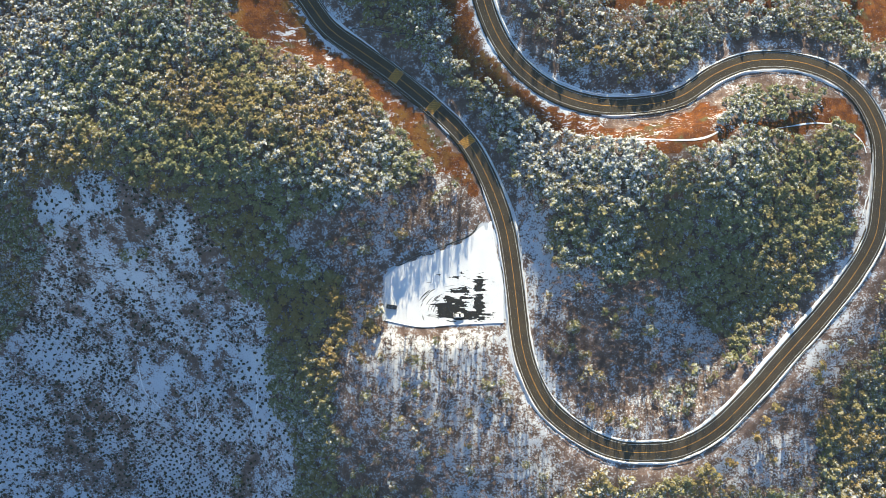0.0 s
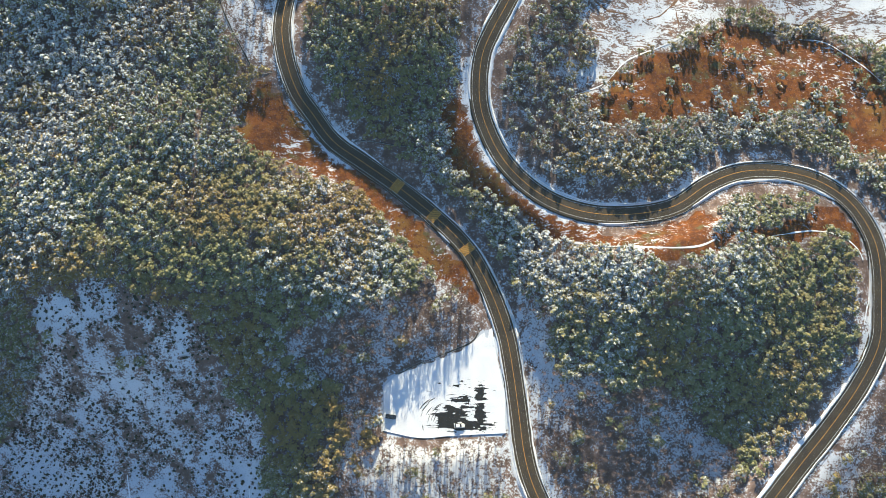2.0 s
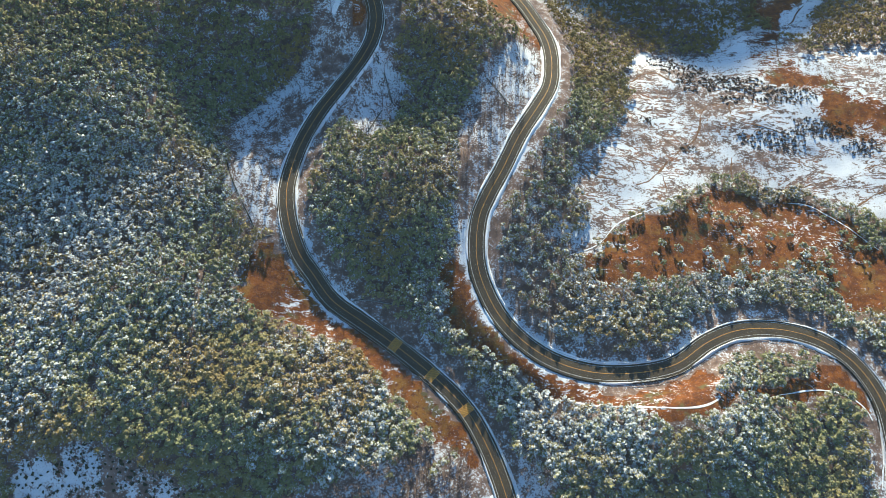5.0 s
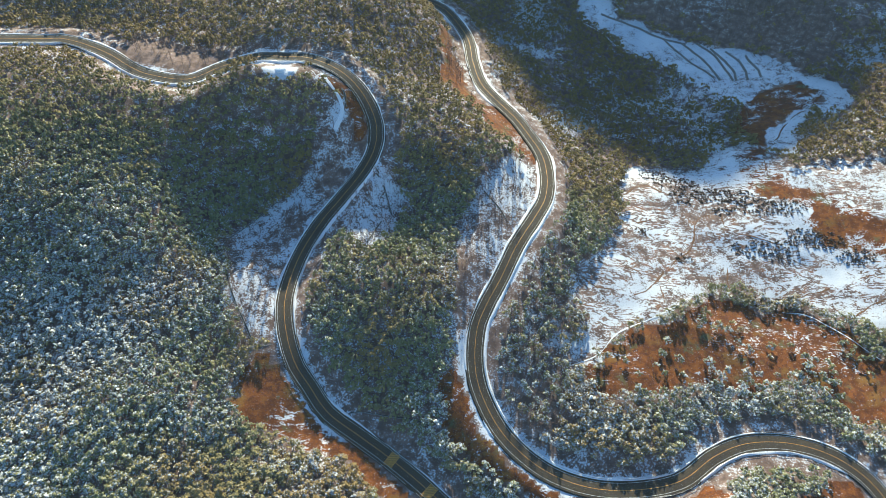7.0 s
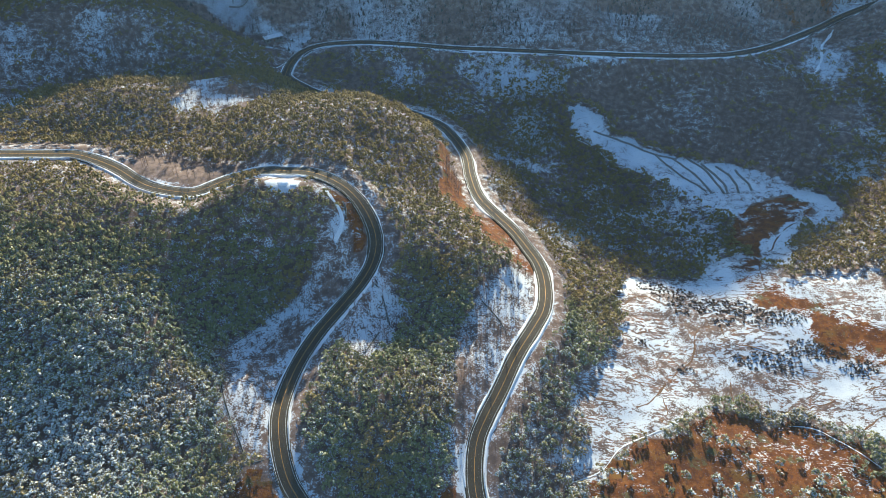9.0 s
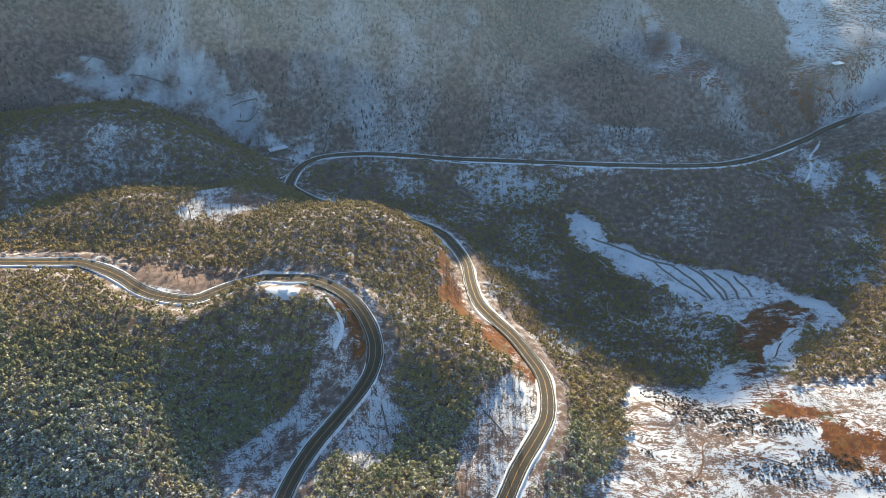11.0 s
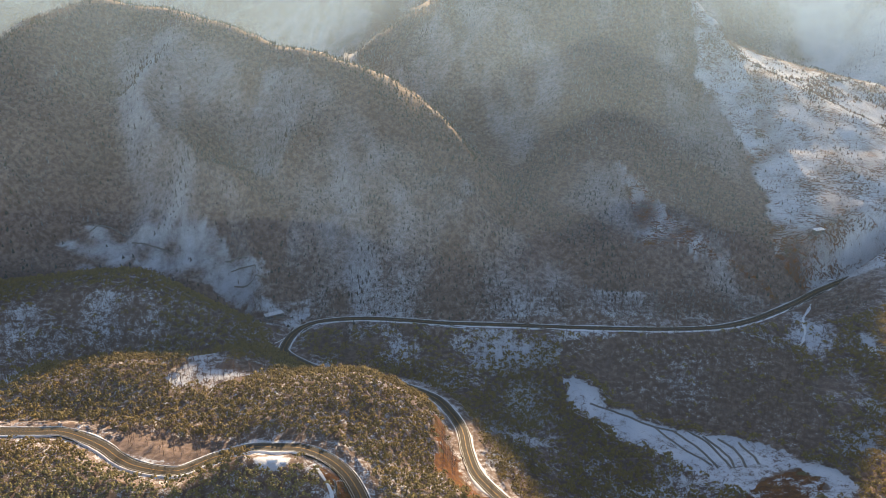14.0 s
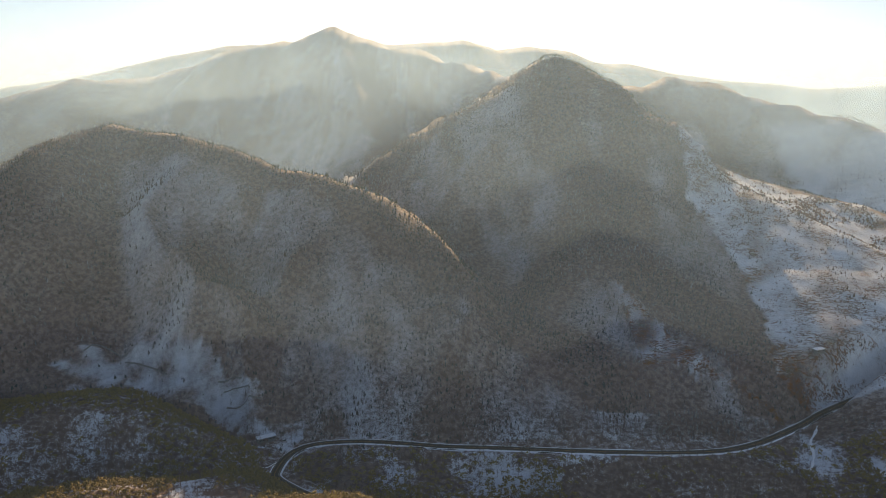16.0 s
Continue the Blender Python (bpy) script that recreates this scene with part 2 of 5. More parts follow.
RIDGES = [
    ([(-482, 760, 237), (-467, 800, 256), (-459, 860, 282), (-445, 930, 304), (-420, 980, 315), (-376, 970, 306), (-336, 960, 302), (-296, 945, 294), (-255, 925, 284), (-216, 905, 275), (-179, 890, 262), (-136, 880, 256), (-108, 865, 245), (-79, 845, 228)], 0.72),
    ([(-79, 845, 228), (-45, 820, 182), (-8, 795, 150), (50, 765, 123), (78, 750, 106), (113, 730, 89), (140, 710, 74), (167, 690, 57), (181, 665, 36)], 0.74),
    ([(-80, 1120, 188), (-53, 1150, 234), (1, 1200, 300), (57, 1230, 332), (106, 1250, 366), (175, 1270, 407), (209, 1275, 419), (243, 1270, 409), (289, 1255, 385), (323, 1230, 347), (358, 1180, 297), (386, 1120, 255)], 0.74),
    ([(209, 1275, 419), (185, 1200, 360), (197, 1100, 290), (212, 1000, 230), (200, 920, 180), (185, 900, 166), (153, 850, 133), (101, 790, 103), (73, 750, 76)], 0.72),
    ([(323, 1230, 347), (290, 1080, 250), (240, 930, 160), (227, 880, 127), (268, 820, 97), (295, 770, 76), (320, 730, 63), (337, 690, 47), (348, 655, 30)], 0.70),
    ([(-1267, 1900, 343), (-1150, 2000, 379), (-1069, 2050, 406), (-998, 2100, 435), (-901, 2150, 438), (-790, 2200, 438), (-730, 2250, 478), (-622, 2300, 529), (-512, 2350, 559), (-432, 2400, 570), (-359, 2400, 595), (-305, 2400, 606), (-234, 2400, 588), (-141, 2350, 552), (-34, 2300, 534), (70, 2250, 502), (152, 2200, 474), (225, 2100, 444)], 0.62),
    ([(-305, 2400, 606), (-197, 2000, 414), (-139, 1650, 235), (-105, 1350, 160)], 0.7),
    ([(392, 1700, 402), (498, 1750, 399), (587, 1800, 428), (693, 1800, 408), (771, 1750, 379), (843, 1700, 359), (911, 1650, 333), (962, 1600, 304), (992, 1570, 297), (1108, 1500, 268)], 0.62),
    ([(934, 1620, 316), (892, 1450, 224), (866, 1350, 178)], 0.6),
    ([(374, 1230, 275), (428, 1270, 248), (517, 1290, 230), (632, 1290, 206), (694, 1270, 191), (750, 1240, 168), (787, 1220, 154), (892, 1180, 120)], 0.31),
    ([(-3206, 4000, 352), (-1840, 4000, 548), (-1384, 4000, 652), (-1081, 4000, 706), (-480, 4000, 744), (-179, 4000, 716), (2, 4000, 731), (184, 4000, 741), (366, 4000, 695), (548, 4000, 710), (732, 4000, 690), (917, 4000, 626), (1071, 4000, 624), (1288, 4000, 580), (1537, 4000, 545), (1912, 4000, 516), (2132, 4000, 493), (2498, 4000, 518), (3228, 4000, 505)], 0.4),
]
ROAD_UPPER = [(-420, 400, 76), (-330, 374, 76), (-240, 371, 75), (-221, 371, 75), (-202, 364, 74), (-188, 356, 73), (-177, 347, 73), (-163, 339, 73), (-141, 336, 72), (-124, 349, 71), (-104, 354, 74), (-87, 348, 79), (-75, 346, 80), (-60, 340, 78), (-48, 331, 75), (-39, 319, 69), (-34, 306, 63), (-35, 294, 57), (-41, 283, 51), (-52, 269, 45), (-62, 256, 40), (-70, 239, 37), (-74, 222, 36), (-75, 206, 36), (-72, 190, 34), (-67, 177, 29)]
ROAD_LOT = [(-60, 168, 24), (-51, 157, 19), (-37, 148, 15), (-22, 138, 12), (-4, 124, 8), (11, 109, 5), (21, 91, 2), (28, 71, 0), (31, 53, -1), (33, 35, -2), (35, 17, -3), (39, 3, -3), (47, -11, -4), (61, -22, -4), (75, -28, -4), (90, -29, -4), (104, -27, -4), (119, -19, -3), (134, -5, -1), (150, 12, 0), (166, 29, 2), (181, 47, 4), (191, 64, 7)]
ROAD_LOOP = [(194, 80, 9), (196, 98, 11), (195, 112, 12), (189, 126, 13), (180, 135, 14), (168, 141, 15), (153, 144, 15), (137, 143, 15), (122, 137, 15), (105, 126, 15), (84, 122, 15), (64, 123, 16), (46, 130, 17), (31, 143, 19), (22, 158, 21), (17, 175, 25), (18, 195, 29), (23, 208, 32), (31, 223, 35), (40, 242, 38), (51, 261, 39), (58, 276, 38), (61, 296, 36), (60, 315, 34), (55, 331, 33), (47, 351, 32), (35, 372, 31), (27, 390, 30)]
ROAD_LOWER = [(23, 416, 28), (21, 443, 26), (13, 468, 25), (3, 488, 24), (-15, 503, 24), (-34, 514, 24), (-62, 520, 24), (-95, 536, 24), (-127, 564, 24), (-131, 579, 24), (-126, 602, 26), (-110, 616, 29), (-79, 618, 32), (-38, 614, 33), (13, 607, 32), (64, 605, 31), (114, 602, 30), (165, 600, 29), (215, 598, 29), (261, 601, 29), (295, 611, 30), (325, 626, 32), (358, 646, 34), (395, 671, 37), (458, 704, 42), (560, 745, 50), (760, 800, 60), (1000, 820, 70)]
ROAD = ROAD_UPPER + ROAD_LOT + ROAD_LOOP + ROAD_LOWER
PAD = [(17, 70), (22, 73), (24, 59), (27, 44), (27, 27), (4, 26), (-10, 25), (-26, 28), (-26, 47), (-21, 52), (-6, 57), (9, 63)]
PLANTATION = [(-170, 80), (-133, 85), (-112, 75), (-97, 57), (-82, 21), (-83, 11), (-71, -32), (-70, -62), (-262, -85), (-248, -8), (-216, 22), (-188, 54)]
BARE_1 = [(-23, 86), (-4, 97), (12, 92), (18, 73), (12, 66), (-24, 49), (-31, 30), (-36, 22), (27, 22), (34, -5), (53, -29), (63, -39), (51, -49), (-49, -52), (-47, 20), (-36, 30), (-46, 45), (-71, 64), (-46, 75)]
BARE_2 = [(32, 87), (44, 74), (54, 49), (100, 40), (132, 20), (128, -2), (104, -20), (73, -22), (44, -2), (38, 32)]
BARE_3 = [(127, -22), (156, 10), (193, 49), (195, 29), (179, 10), (165, -15), (165, -50), (115, -41)]
BARE_4 = [(-110, 241), (-91, 269), (-67, 288), (-61, 319), (-51, 311), (-42, 297), (-48, 282), (-73, 246), (-78, 213), (-79, 186), (-89, 188), (-103, 211)]
BARE_5 = [(-56, 258), (-36, 283), (-23, 280), (-23, 248), (-40, 239)]
BARE_6 = [(10, 257), (23, 291), (50, 302), (50, 271), (39, 245), (23, 225), (12, 202), (6, 220)]
BARE_7 = [(1, 418), (20, 415), (17, 359), (8, 384)]
RUST_1 = [(-97, 167), (-90, 183), (-80, 184), (-69, 167), (-56, 154), (-37, 143), (-16, 131), (2, 113), (12, 98), (17, 85), (7, 88), (-3, 98), (-16, 111), (-24, 122), (-37, 133), (-57, 140), (-72, 144), (-88, 153), (-94, 161)]
RUST_2 = [(21, 146), (39, 130), (60, 116), (81, 111), (100, 114), (116, 125), (125, 120), (115, 111), (132, 114), (158, 120), (180, 123), (189, 115), (191, 100), (189, 109), (170, 113), (147, 110), (128, 110), (121, 105), (112, 97), (96, 100), (73, 104), (55, 107), (41, 118)]
RUST_3 = [(67, 174), (76, 186), (94, 199), (119, 209), (143, 230), (154, 222), (181, 220), (202, 210), (221, 187), (232, 157), (210, 148), (195, 160), (182, 176), (165, 176), (148, 172), (129, 175), (100, 167), (83, 164)]
RUST_4 = [(-2, 425), (8, 442), (15, 396), (27, 366), (45, 351), (53, 323), (54, 307), (46, 311), (35, 325), (23, 341), (7, 367), (2, 396)]
RUST_6 = [(-67, 333), (-56, 331), (-42, 318), (-39, 299), (-46, 297), (-50, 314), (-61, 329)]
FIELD_1 = [(106, 313), (121, 327), (142, 326), (161, 320), (174, 339), (191, 345), (218, 325), (248, 329), (268, 307), (273, 270), (251, 201), (223, 206), (204, 217), (183, 226), (155, 233), (144, 235), (129, 225), (107, 208), (85, 196), (80, 182), (69, 178), (59, 184), (63, 197), (71, 206), (68, 218), (73, 234), (88, 251), (101, 267), (105, 291)]
FIELD_2 = [(112, 547), (127, 538), (139, 521), (155, 503), (176, 490), (197, 483), (233, 470), (255, 449), (261, 432), (274, 413), (284, 393), (266, 379), (249, 381), (216, 337), (199, 338), (201, 373), (206, 399), (193, 421), (175, 449), (145, 474), (118, 502), (113, 527)]
FIELD_3 = [(-365, 680), (-329, 692), (-291, 692), (-243, 684), (-205, 672), (-168, 656), (-142, 645), (-118, 640), (-118, 626), (-135, 602), (-150, 590), (-170, 602), (-176, 628), (-198, 645), (-243, 658), (-291, 668), (-343, 655)]
FIELD_4 = [(-181, 437), (-171, 455), (-171, 520), (-147, 453), (-130, 466), (-114, 463), (-118, 443), (-135, 433), (-145, 423), (-163, 422), (-175, 429)]
FIELD_5 = [(377, 571), (389, 572), (389, 552), (383, 541), (370, 550)]
SLIDE = [(363, 998), (400, 1180), (560, 1290), (760, 1240), (720, 1050), (607, 880), (520, 714), (433, 660), (396, 665), (353, 668), (341, 680), (360, 740), (368, 774), (371, 832), (380, 912)]
SLIDE_2 = [(209, 825), (231, 791), (252, 730), (286, 684), (322, 668), (347, 647), (342, 636), (322, 658), (292, 676), (253, 688), (213, 689), (214, 753)]
BARE_8 = [(-356, 545), (-327, 544), (-301, 559), (-264, 560), (-232, 557), (-219, 541), (-203, 530), (-220, 521), (-258, 514), (-284, 478), (-284, 442), (-298, 430)]
RUST_7 = [(178, 319), (197, 322), (212, 308), (230, 296), (253, 275), (260, 255), (241, 253), (223, 261), (213, 276), (208, 291), (186, 302)]
FIELD_6 = [(226, 317), (251, 336), (278, 328), (251, 272), (220, 289)]
EAST_WOOD = [(-40, 536), (-99, 532), (-117, 532), (-121, 589), (-89, 613), (64, 601), (260, 595), (347, 632), (370, 587), (358, 504), (294, 361), (278, 397), (261, 432), (244, 467), (194, 492), (156, 507), (137, 541), (112, 547), (110, 516), (129, 484), (163, 453), (191, 429), (200, 404), (187, 345), (151, 333), (125, 327), (106, 313), (108, 331), (77, 346), (47, 373), (32, 388), (28, 425), (33, 470), (12, 505), (-16, 518)]
FROST = [(-162, 180, 42, 0.22), (-188, 197, 35, 0.19), (-121, 209, 24, 0.19), (-142, 127, 40, 0.09), (126, 104, 26, 0.22), (79, 97, 30, 0.24), (41, 120, 20, 0.22), (155, 178, 26, 0.22), (53, 173, 26, 0.21), (13, 144, 16, 0.22), (109, 179, 22, 0.15), (-33, 205, 34, -0.26), (-74, 106, 55, -0.17), (111, 69, 36, -0.19), (159, 87, 28, -0.19), (-124, 95, 40, -0.15), (-178, 228, 34, 0.11), (-216, 298, 50, -0.09), (-158, 388, 40, -0.22), (-61, 388, 40, -0.19), (-1, 322, 30, -0.22), (-221, 419, 50, -0.22), (-116, 297, 40, -0.22), (-54, 32, 26, -0.4), (-67, 54, 26, -0.3), (-31, 34, 14, -0.35), (114, -4, 40, -0.3), (175, -16, 30, -0.3)]
BARE_9 = [(118, 586), (214, 591), (293, 588), (311, 555), (307, 517), (287, 447), (261, 432), (244, 467), (194, 492), (156, 507), (137, 541), (110, 554)]
BARE_10 = [(-116, 607), (-78, 610), (13, 599), (114, 596), (118, 584), (62, 568), (3, 543), (-36, 562), (-76, 583), (-108, 560)]
RUST_10 = [(-190, 363), (-173, 355), (-145, 343), (-122, 343), (-114, 351), (-136, 370), (-165, 374), (-182, 375)]
SNOW_FAR = [(752, 1613), (814, 1653), (864, 1600), (985, 1590), (1010, 1420), (880, 1250), (760, 1260), (720, 1330), (745, 1480)]
MIX_1 = [(27, 194), (47, 234), (63, 255), (70, 227), (71, 197), (59, 182), (57, 148), (44, 143), (29, 157), (22, 174)]
CREEK = [(208, 399), (226, 412), (257, 421), (266, 404), (255, 388), (230, 377), (212, 357), (199, 325), (185, 329), (197, 373)]
RUST_8 = [(24, 374), (35, 364), (45, 338), (53, 316), (46, 306), (35, 315), (25, 329)]
RUST_9 = [(0, 172), (10, 180), (13, 164), (21, 146), (31, 133), (46, 124), (56, 117), (41, 118), (26, 129), (15, 141), (2, 154), (-3, 164)]
SCAR = [(208, 292), (217, 291), (229, 285), (239, 278), (251, 268), (245, 254), (226, 255), (218, 271)]
# narrow lines on the ground: concrete ditches, snowy tracks and bare earth tracks
DITCHES = [
    [(-42, 158), (-35, 159), (-21, 156), (-11, 154), (-3, 151)],
    [(-111, 239), (-109, 247), (-100, 259), (-88, 272), (-84, 272)],
    [(-108, 231), (-101, 212), (-91, 193), (-86, 185), (-78, 186)],
    [(-36, 284), (-29, 274), (-25, 261)],
    [(-59, 248), (-50, 242)],
    [(-37, 242), (-30, 258)],
    [(-86, 185), (-93, 177), (-93, 167)],
    [(16, 73), (15, 69), (12, 66), (2, 62), (-11, 57), (-21, 52)],
    [(24, 276), (32, 265), (36, 257)],
    [(-34, 284), (-29, 274), (-26, 263)],
    [(-59, 329), (-52, 323), (-51, 313)],
]
SNOW_TRACKS = [
    [(62, 179), (76, 185), (89, 199), (114, 211), (130, 223)],
    [(179, 218), (194, 216), (208, 203), (220, 189)],
    [(147, 111), (167, 114), (180, 112), (187, 107), (189, 101)],
    [(55, 109), (73, 105), (100, 102), (111, 103), (119, 107)],
    [(-163, 553), (-156, 550), (-146, 571), (-134, 594)],
    [(402, 668), (402, 683), (422, 695)],
    [(368, 639), (361, 628), (348, 612), (339, 589), (324, 567)],
    [(-65, 333), (-54, 318), (-53, 310), (-57, 302)],
    [(105, 510), (126, 494), (137, 479)],
    [(195, 104), (190, 86), (185, 71)],
    [(-151, 11), (-150, -3), (-142, -13)],
    [(-89, 5), (-89, -8), (-94, -23)],
    [(-173, -3), (-170, -10), (-167, -19)],
    [(-143, -32), (-140, -39), (-135, -49)],
    [(-189, -3), (-188, -10), (-187, -19)],
    [(-123, -5), (-123, -14), (-125, -23)],
]
EARTH_TRACKS = [
    [(155, 280), (149, 279), (144, 272), (140, 261), (135, 253), (127, 246), (118, 237), (110, 229), (105, 224), (98, 222)],
    [(161, 282), (160, 272), (162, 264), (159, 251), (154, 236), (153, 229)],
    [(115, 238), (115, 228), (115, 216)],
    [(165, 267), (177, 265), (188, 263), (195, 257)],
    [(101, 269), (112, 274), (125, 277), (137, 282)],
    [(88, 243), (95, 241), (102, 239), (108, 234)],
    [(72, 230), (79, 225), (88, 224), (94, 222)],
    [(186, 223), (194, 228), (203, 232), (211, 234)],
    [(215, 216), (227, 222), (237, 227)],
    [(106, 295), (121, 304), (134, 297), (147, 299)],
    [(213, 232), (226, 238), (242, 243)],
    [(212, 392), (206, 366), (202, 339), (198, 320)],
    [(260, 391), (244, 384), (223, 363), (211, 345)],
]
BUNDS = [
    [(129, 514), (150, 502), (171, 488), (192, 481)],
    [(175, 486), (187, 461), (202, 436)],
    [(188, 482), (200, 460), (205, 432)],
    [(199, 482), (210, 463), (214, 431)],
    [(208, 474), (217, 451), (216, 430)],
    [(218, 469), (226, 453), (223, 429)],
    [(231, 463), (234, 447), (233, 431)],
    [(-192, 652), (-173, 646), (-158, 650)],
    [(-196, 659), (-183, 656), (-168, 650)],
    [(-202, 664), (-189, 662), (-177, 657)],
    [(-299, 686), (-276, 680), (-252, 671)],
    [(-339, 686), (-321, 697), (-297, 693)],
]
HOUSE_A = (-156.5, 617.0)
HOUSE_B = (-141.5, 626.5)
CAR_DARK = (-22.9, 33.9)
CAR_WHITE = (7.0, 30.0)
FARM = (394.0, 694.0)
CLEARING = (-87.0, 332.0)
SHRUBS = [(-175, 48, 7), (-154, 36, 9), (-172, 21, 8), (-196, 29, 8), (-136, 26, 6), (-116, 47, 4), (-96, 30, 5), (-166, 6, 8), (141, 307, 9), (146, 296, 8), (160, 296, 9), (173, 295, 9), (129, 315, 6), (184, 287, 9), (201, 288, 8), (171, 257, 7), (187, 257, 9), (206, 266, 9), (215, 265, 8), (163, 284, 5), (113, 265, 4), (182, 222, 7), (168, 224, 5), (229, 253, 7), (132, 249, 4)]
LONE_PINES = [(19.4, 0.1), (58.0, 25.2), (75.6, 22.3), (90.1, 23.7), (63.9, 6.2), (68.6, 3.8), (72.3, -13.4), (80.9, -16.5), (102.4, -2.4), (107.2, -7.9), (97.2, -9.3), (100.0, -12.2), (94.2, -4.9), (108.7, -2.4), (126.0, 10.1), (-12.2, -19.5), (-33.7, -4.9), (-18.5, 65.1), (-56.8, 40.0), (-36.4, 34.8), (-31.2, 30.9), (-28.2, 32.2), (110.9, 6.3), (-103.9, -48.3), (-133.0, 57.2), (-173.0, 67.0), (-141.5, 56.6), (11.4, -36.5), (43.5, -38.8), (56.8, 24.8)]
HUMPS = [(-21.1, 138.3), (-3.9, 125.1), (10.4, 107.9)]
def multiquad(points):
    """A smooth ground height through a few known spots."""
    p = np.array(points, float)
    k = np.sqrt(((p[:, None, :2] - p[None, :, :2]) ** 2).sum(2) + 30.0 ** 2)
    n = len(p)
    a = np.zeros((n + 1, n + 1))
    a[:n, :n], a[n, :n], a[:n, n] = k - np.eye(n) * 3.0, 1, 1
    w = np.linalg.solve(a, np.append(p[:, 2], 0))
    return p, w


CARRIED = ROAD[::3]
CLEAR_OF_ROAD = [p for p in HILLS if min(math.hypot(p[0] - q[0], p[1] - q[1]) for q in ROAD) > 14]
BASE = multiquad(CLEAR_OF_ROAD + VALLEY + SPURS + KNOLL + EAST + OUTER + CARRIED)


def segments(x, y, line):
    """The distance of places from a line of (x, y, ...) corners, and the line's other values at the nearest spot."""
    p = np.array(line, float)
    best = np.full(x.shape, 1e18)
    value = np.zeros(x.shape + (p.shape[1] - 2,))
    for a, b in zip(p[:-1], p[1:]):
        d = b[:2] - a[:2]
        u = np.clip(((x - a[0]) * d[0] + (y - a[1]) * d[1]) / (d @ d), 0, 1)
        q = (x - a[0] - u * d[0]) ** 2 + (y - a[1] - u * d[1]) ** 2
        near = q < best
        best = np.where(near, q, best)
        value = np.where(near[..., None], a[2:] + u[..., None] * (b[2:] - a[2:]), value)
    return np.sqrt(best), value


def waves(x, y, size, seed, octaves=4):
    """Smooth uneven values between about -1 and 1, from a few octaves of turned lattice noise."""
    total, amp = np.zeros(np.shape(x)), 1.0
    for o in range(octaves):
        turn = 0.7 + o * 1.3 + seed
        u = (x * math.cos(turn) - y * math.sin(turn)) / size + seed * 17.3
        v = (x * math.sin(turn) + y * math.cos(turn)) / size + seed * 9.1
        i, j = np.floor(u), np.floor(v)
        f, g = u - i, v - j
        f, g = f * f * (3 - 2 * f), g * g * (3 - 2 * g)

        def corner(a, b):
            s = np.sin(a * 127.1 + b * 311.7 + (seed + o) * 74.7) * 43758.5453
            return (s - np.floor(s)) * 2 - 1
        total = total + amp * ((corner(i, j) * (1 - f) + corner(i + 1, j) * f) * (1 - g)
                               + (corner(i, j + 1) * (1 - f) + corner(i + 1, j + 1) * f) * g)
        amp, size = amp * 0.5, size * 0.5
    return total


def smooth(lo, hi, v):
    u = np.clip((v - lo) / (hi - lo), 0, 1)
    return u * u * (3 - 2 * u)


def line_top(line):
    return max(p[2] for p in line)


def base_height(x, y):
    """The hills and the valley, without roads."""
    x, y = np.asarray(x, float), np.asarray(y, float)
    p, w = BASE
    z = np.full(x.shape, w[-1])
    for (a, b, _), c in zip(p, w[:-1]):
        z = z + c * np.sqrt((x - a) ** 2 + (y - b) ** 2 + 30.0 ** 2)
    far = smooth(650, 1000, np.hypot(x, y - 250))
    z = z * (1 - far) + 30 * far
    up = y > 480
    if not up.any():
        return z
    u, v, top = x[up], y[up], z[up]
    for line, slope in RIDGES:
        fold = 0.30 * min(1.0, slope / 0.6) ** 4 * (1 - 2 * np.abs(waves(u, v, 170, len(line) + line_top(line) * 0.01, 4)))
        h = np.full(u.shape, -1e4)
        for a, b in zip(line, line[1:]):
            d, c = segments(u, v, (a, b))
            h = np.maximum(h, c[..., 0] - slope * (np.sqrt(d * d + 144.0) - 12.0) * (1 + 0.0003 * d) + np.minimum(slope * d, 95) * fold)
        h = h - 1.1 * np.maximum(0, 690 - v)
        k = 14.0
        top = np.maximum(top, h) + k * np.log1p(np.exp(-np.abs(top - h) / k)) * (top <= h + 120)
    z[up] = top
    return z


def spline(points, step):
    """Evenly spaced places along a smooth curve through the given ones."""
    p = np.array(points, float)
    p = np.vstack([2 * p[0] - p[1], p, 2 * p[-1] - p[-2]])
    out = []
    for a, b, c, d in zip(p, p[1:], p[2:], p[3:]):
        n = max(2, int(np.linalg.norm(c - b)))
        u = np.linspace(0, 1, n, endpoint=False)[:, None]
        out.append(0.5 * (2 * b + (c - a) * u + (2 * a - 5 * b + 4 * c - d) * u ** 2 + (3 * b - a - 3 * c + d) * u ** 3))
    q = np.vstack(out + [p[-2:-1]])
    for _ in range(6):
        q[1:-1] = 0.25 * q[:-2] + 0.5 * q[1:-1] + 0.25 * q[2:]
    s = np.concatenate([[0], np.cumsum(np.linalg.norm(np.diff(q, axis=0), axis=1))])
    t = np.arange(0, s[-1], step)
    return np.stack([np.interp(t, s, q[:, k]) for k in range(q.shape[1])], 1)


def sides(line):
    d = np.gradient(line[:, :2], axis=0)
    d /= np.linalg.norm(d, axis=1)[:, None]
    return np.stack([d[:, 1], -d[:, 0]], 1)


LINE = spline(ROAD, 2.0)
LINE, LINE_Z = LINE[:, :2], LINE[:, 2].copy()
for _ in range(40):
    LINE_Z[1:-1] = 0.25 * LINE_Z[:-2] + 0.5 * LINE_Z[1:-1] + 0.25 * LINE_Z[2:]
LINE_SIDE = sides(LINE)
HALF = 4.3


def lot_height(y):
    """The lot's surface falls gently along the road."""
    return PAD_Z + 0.055 * (y - 45)


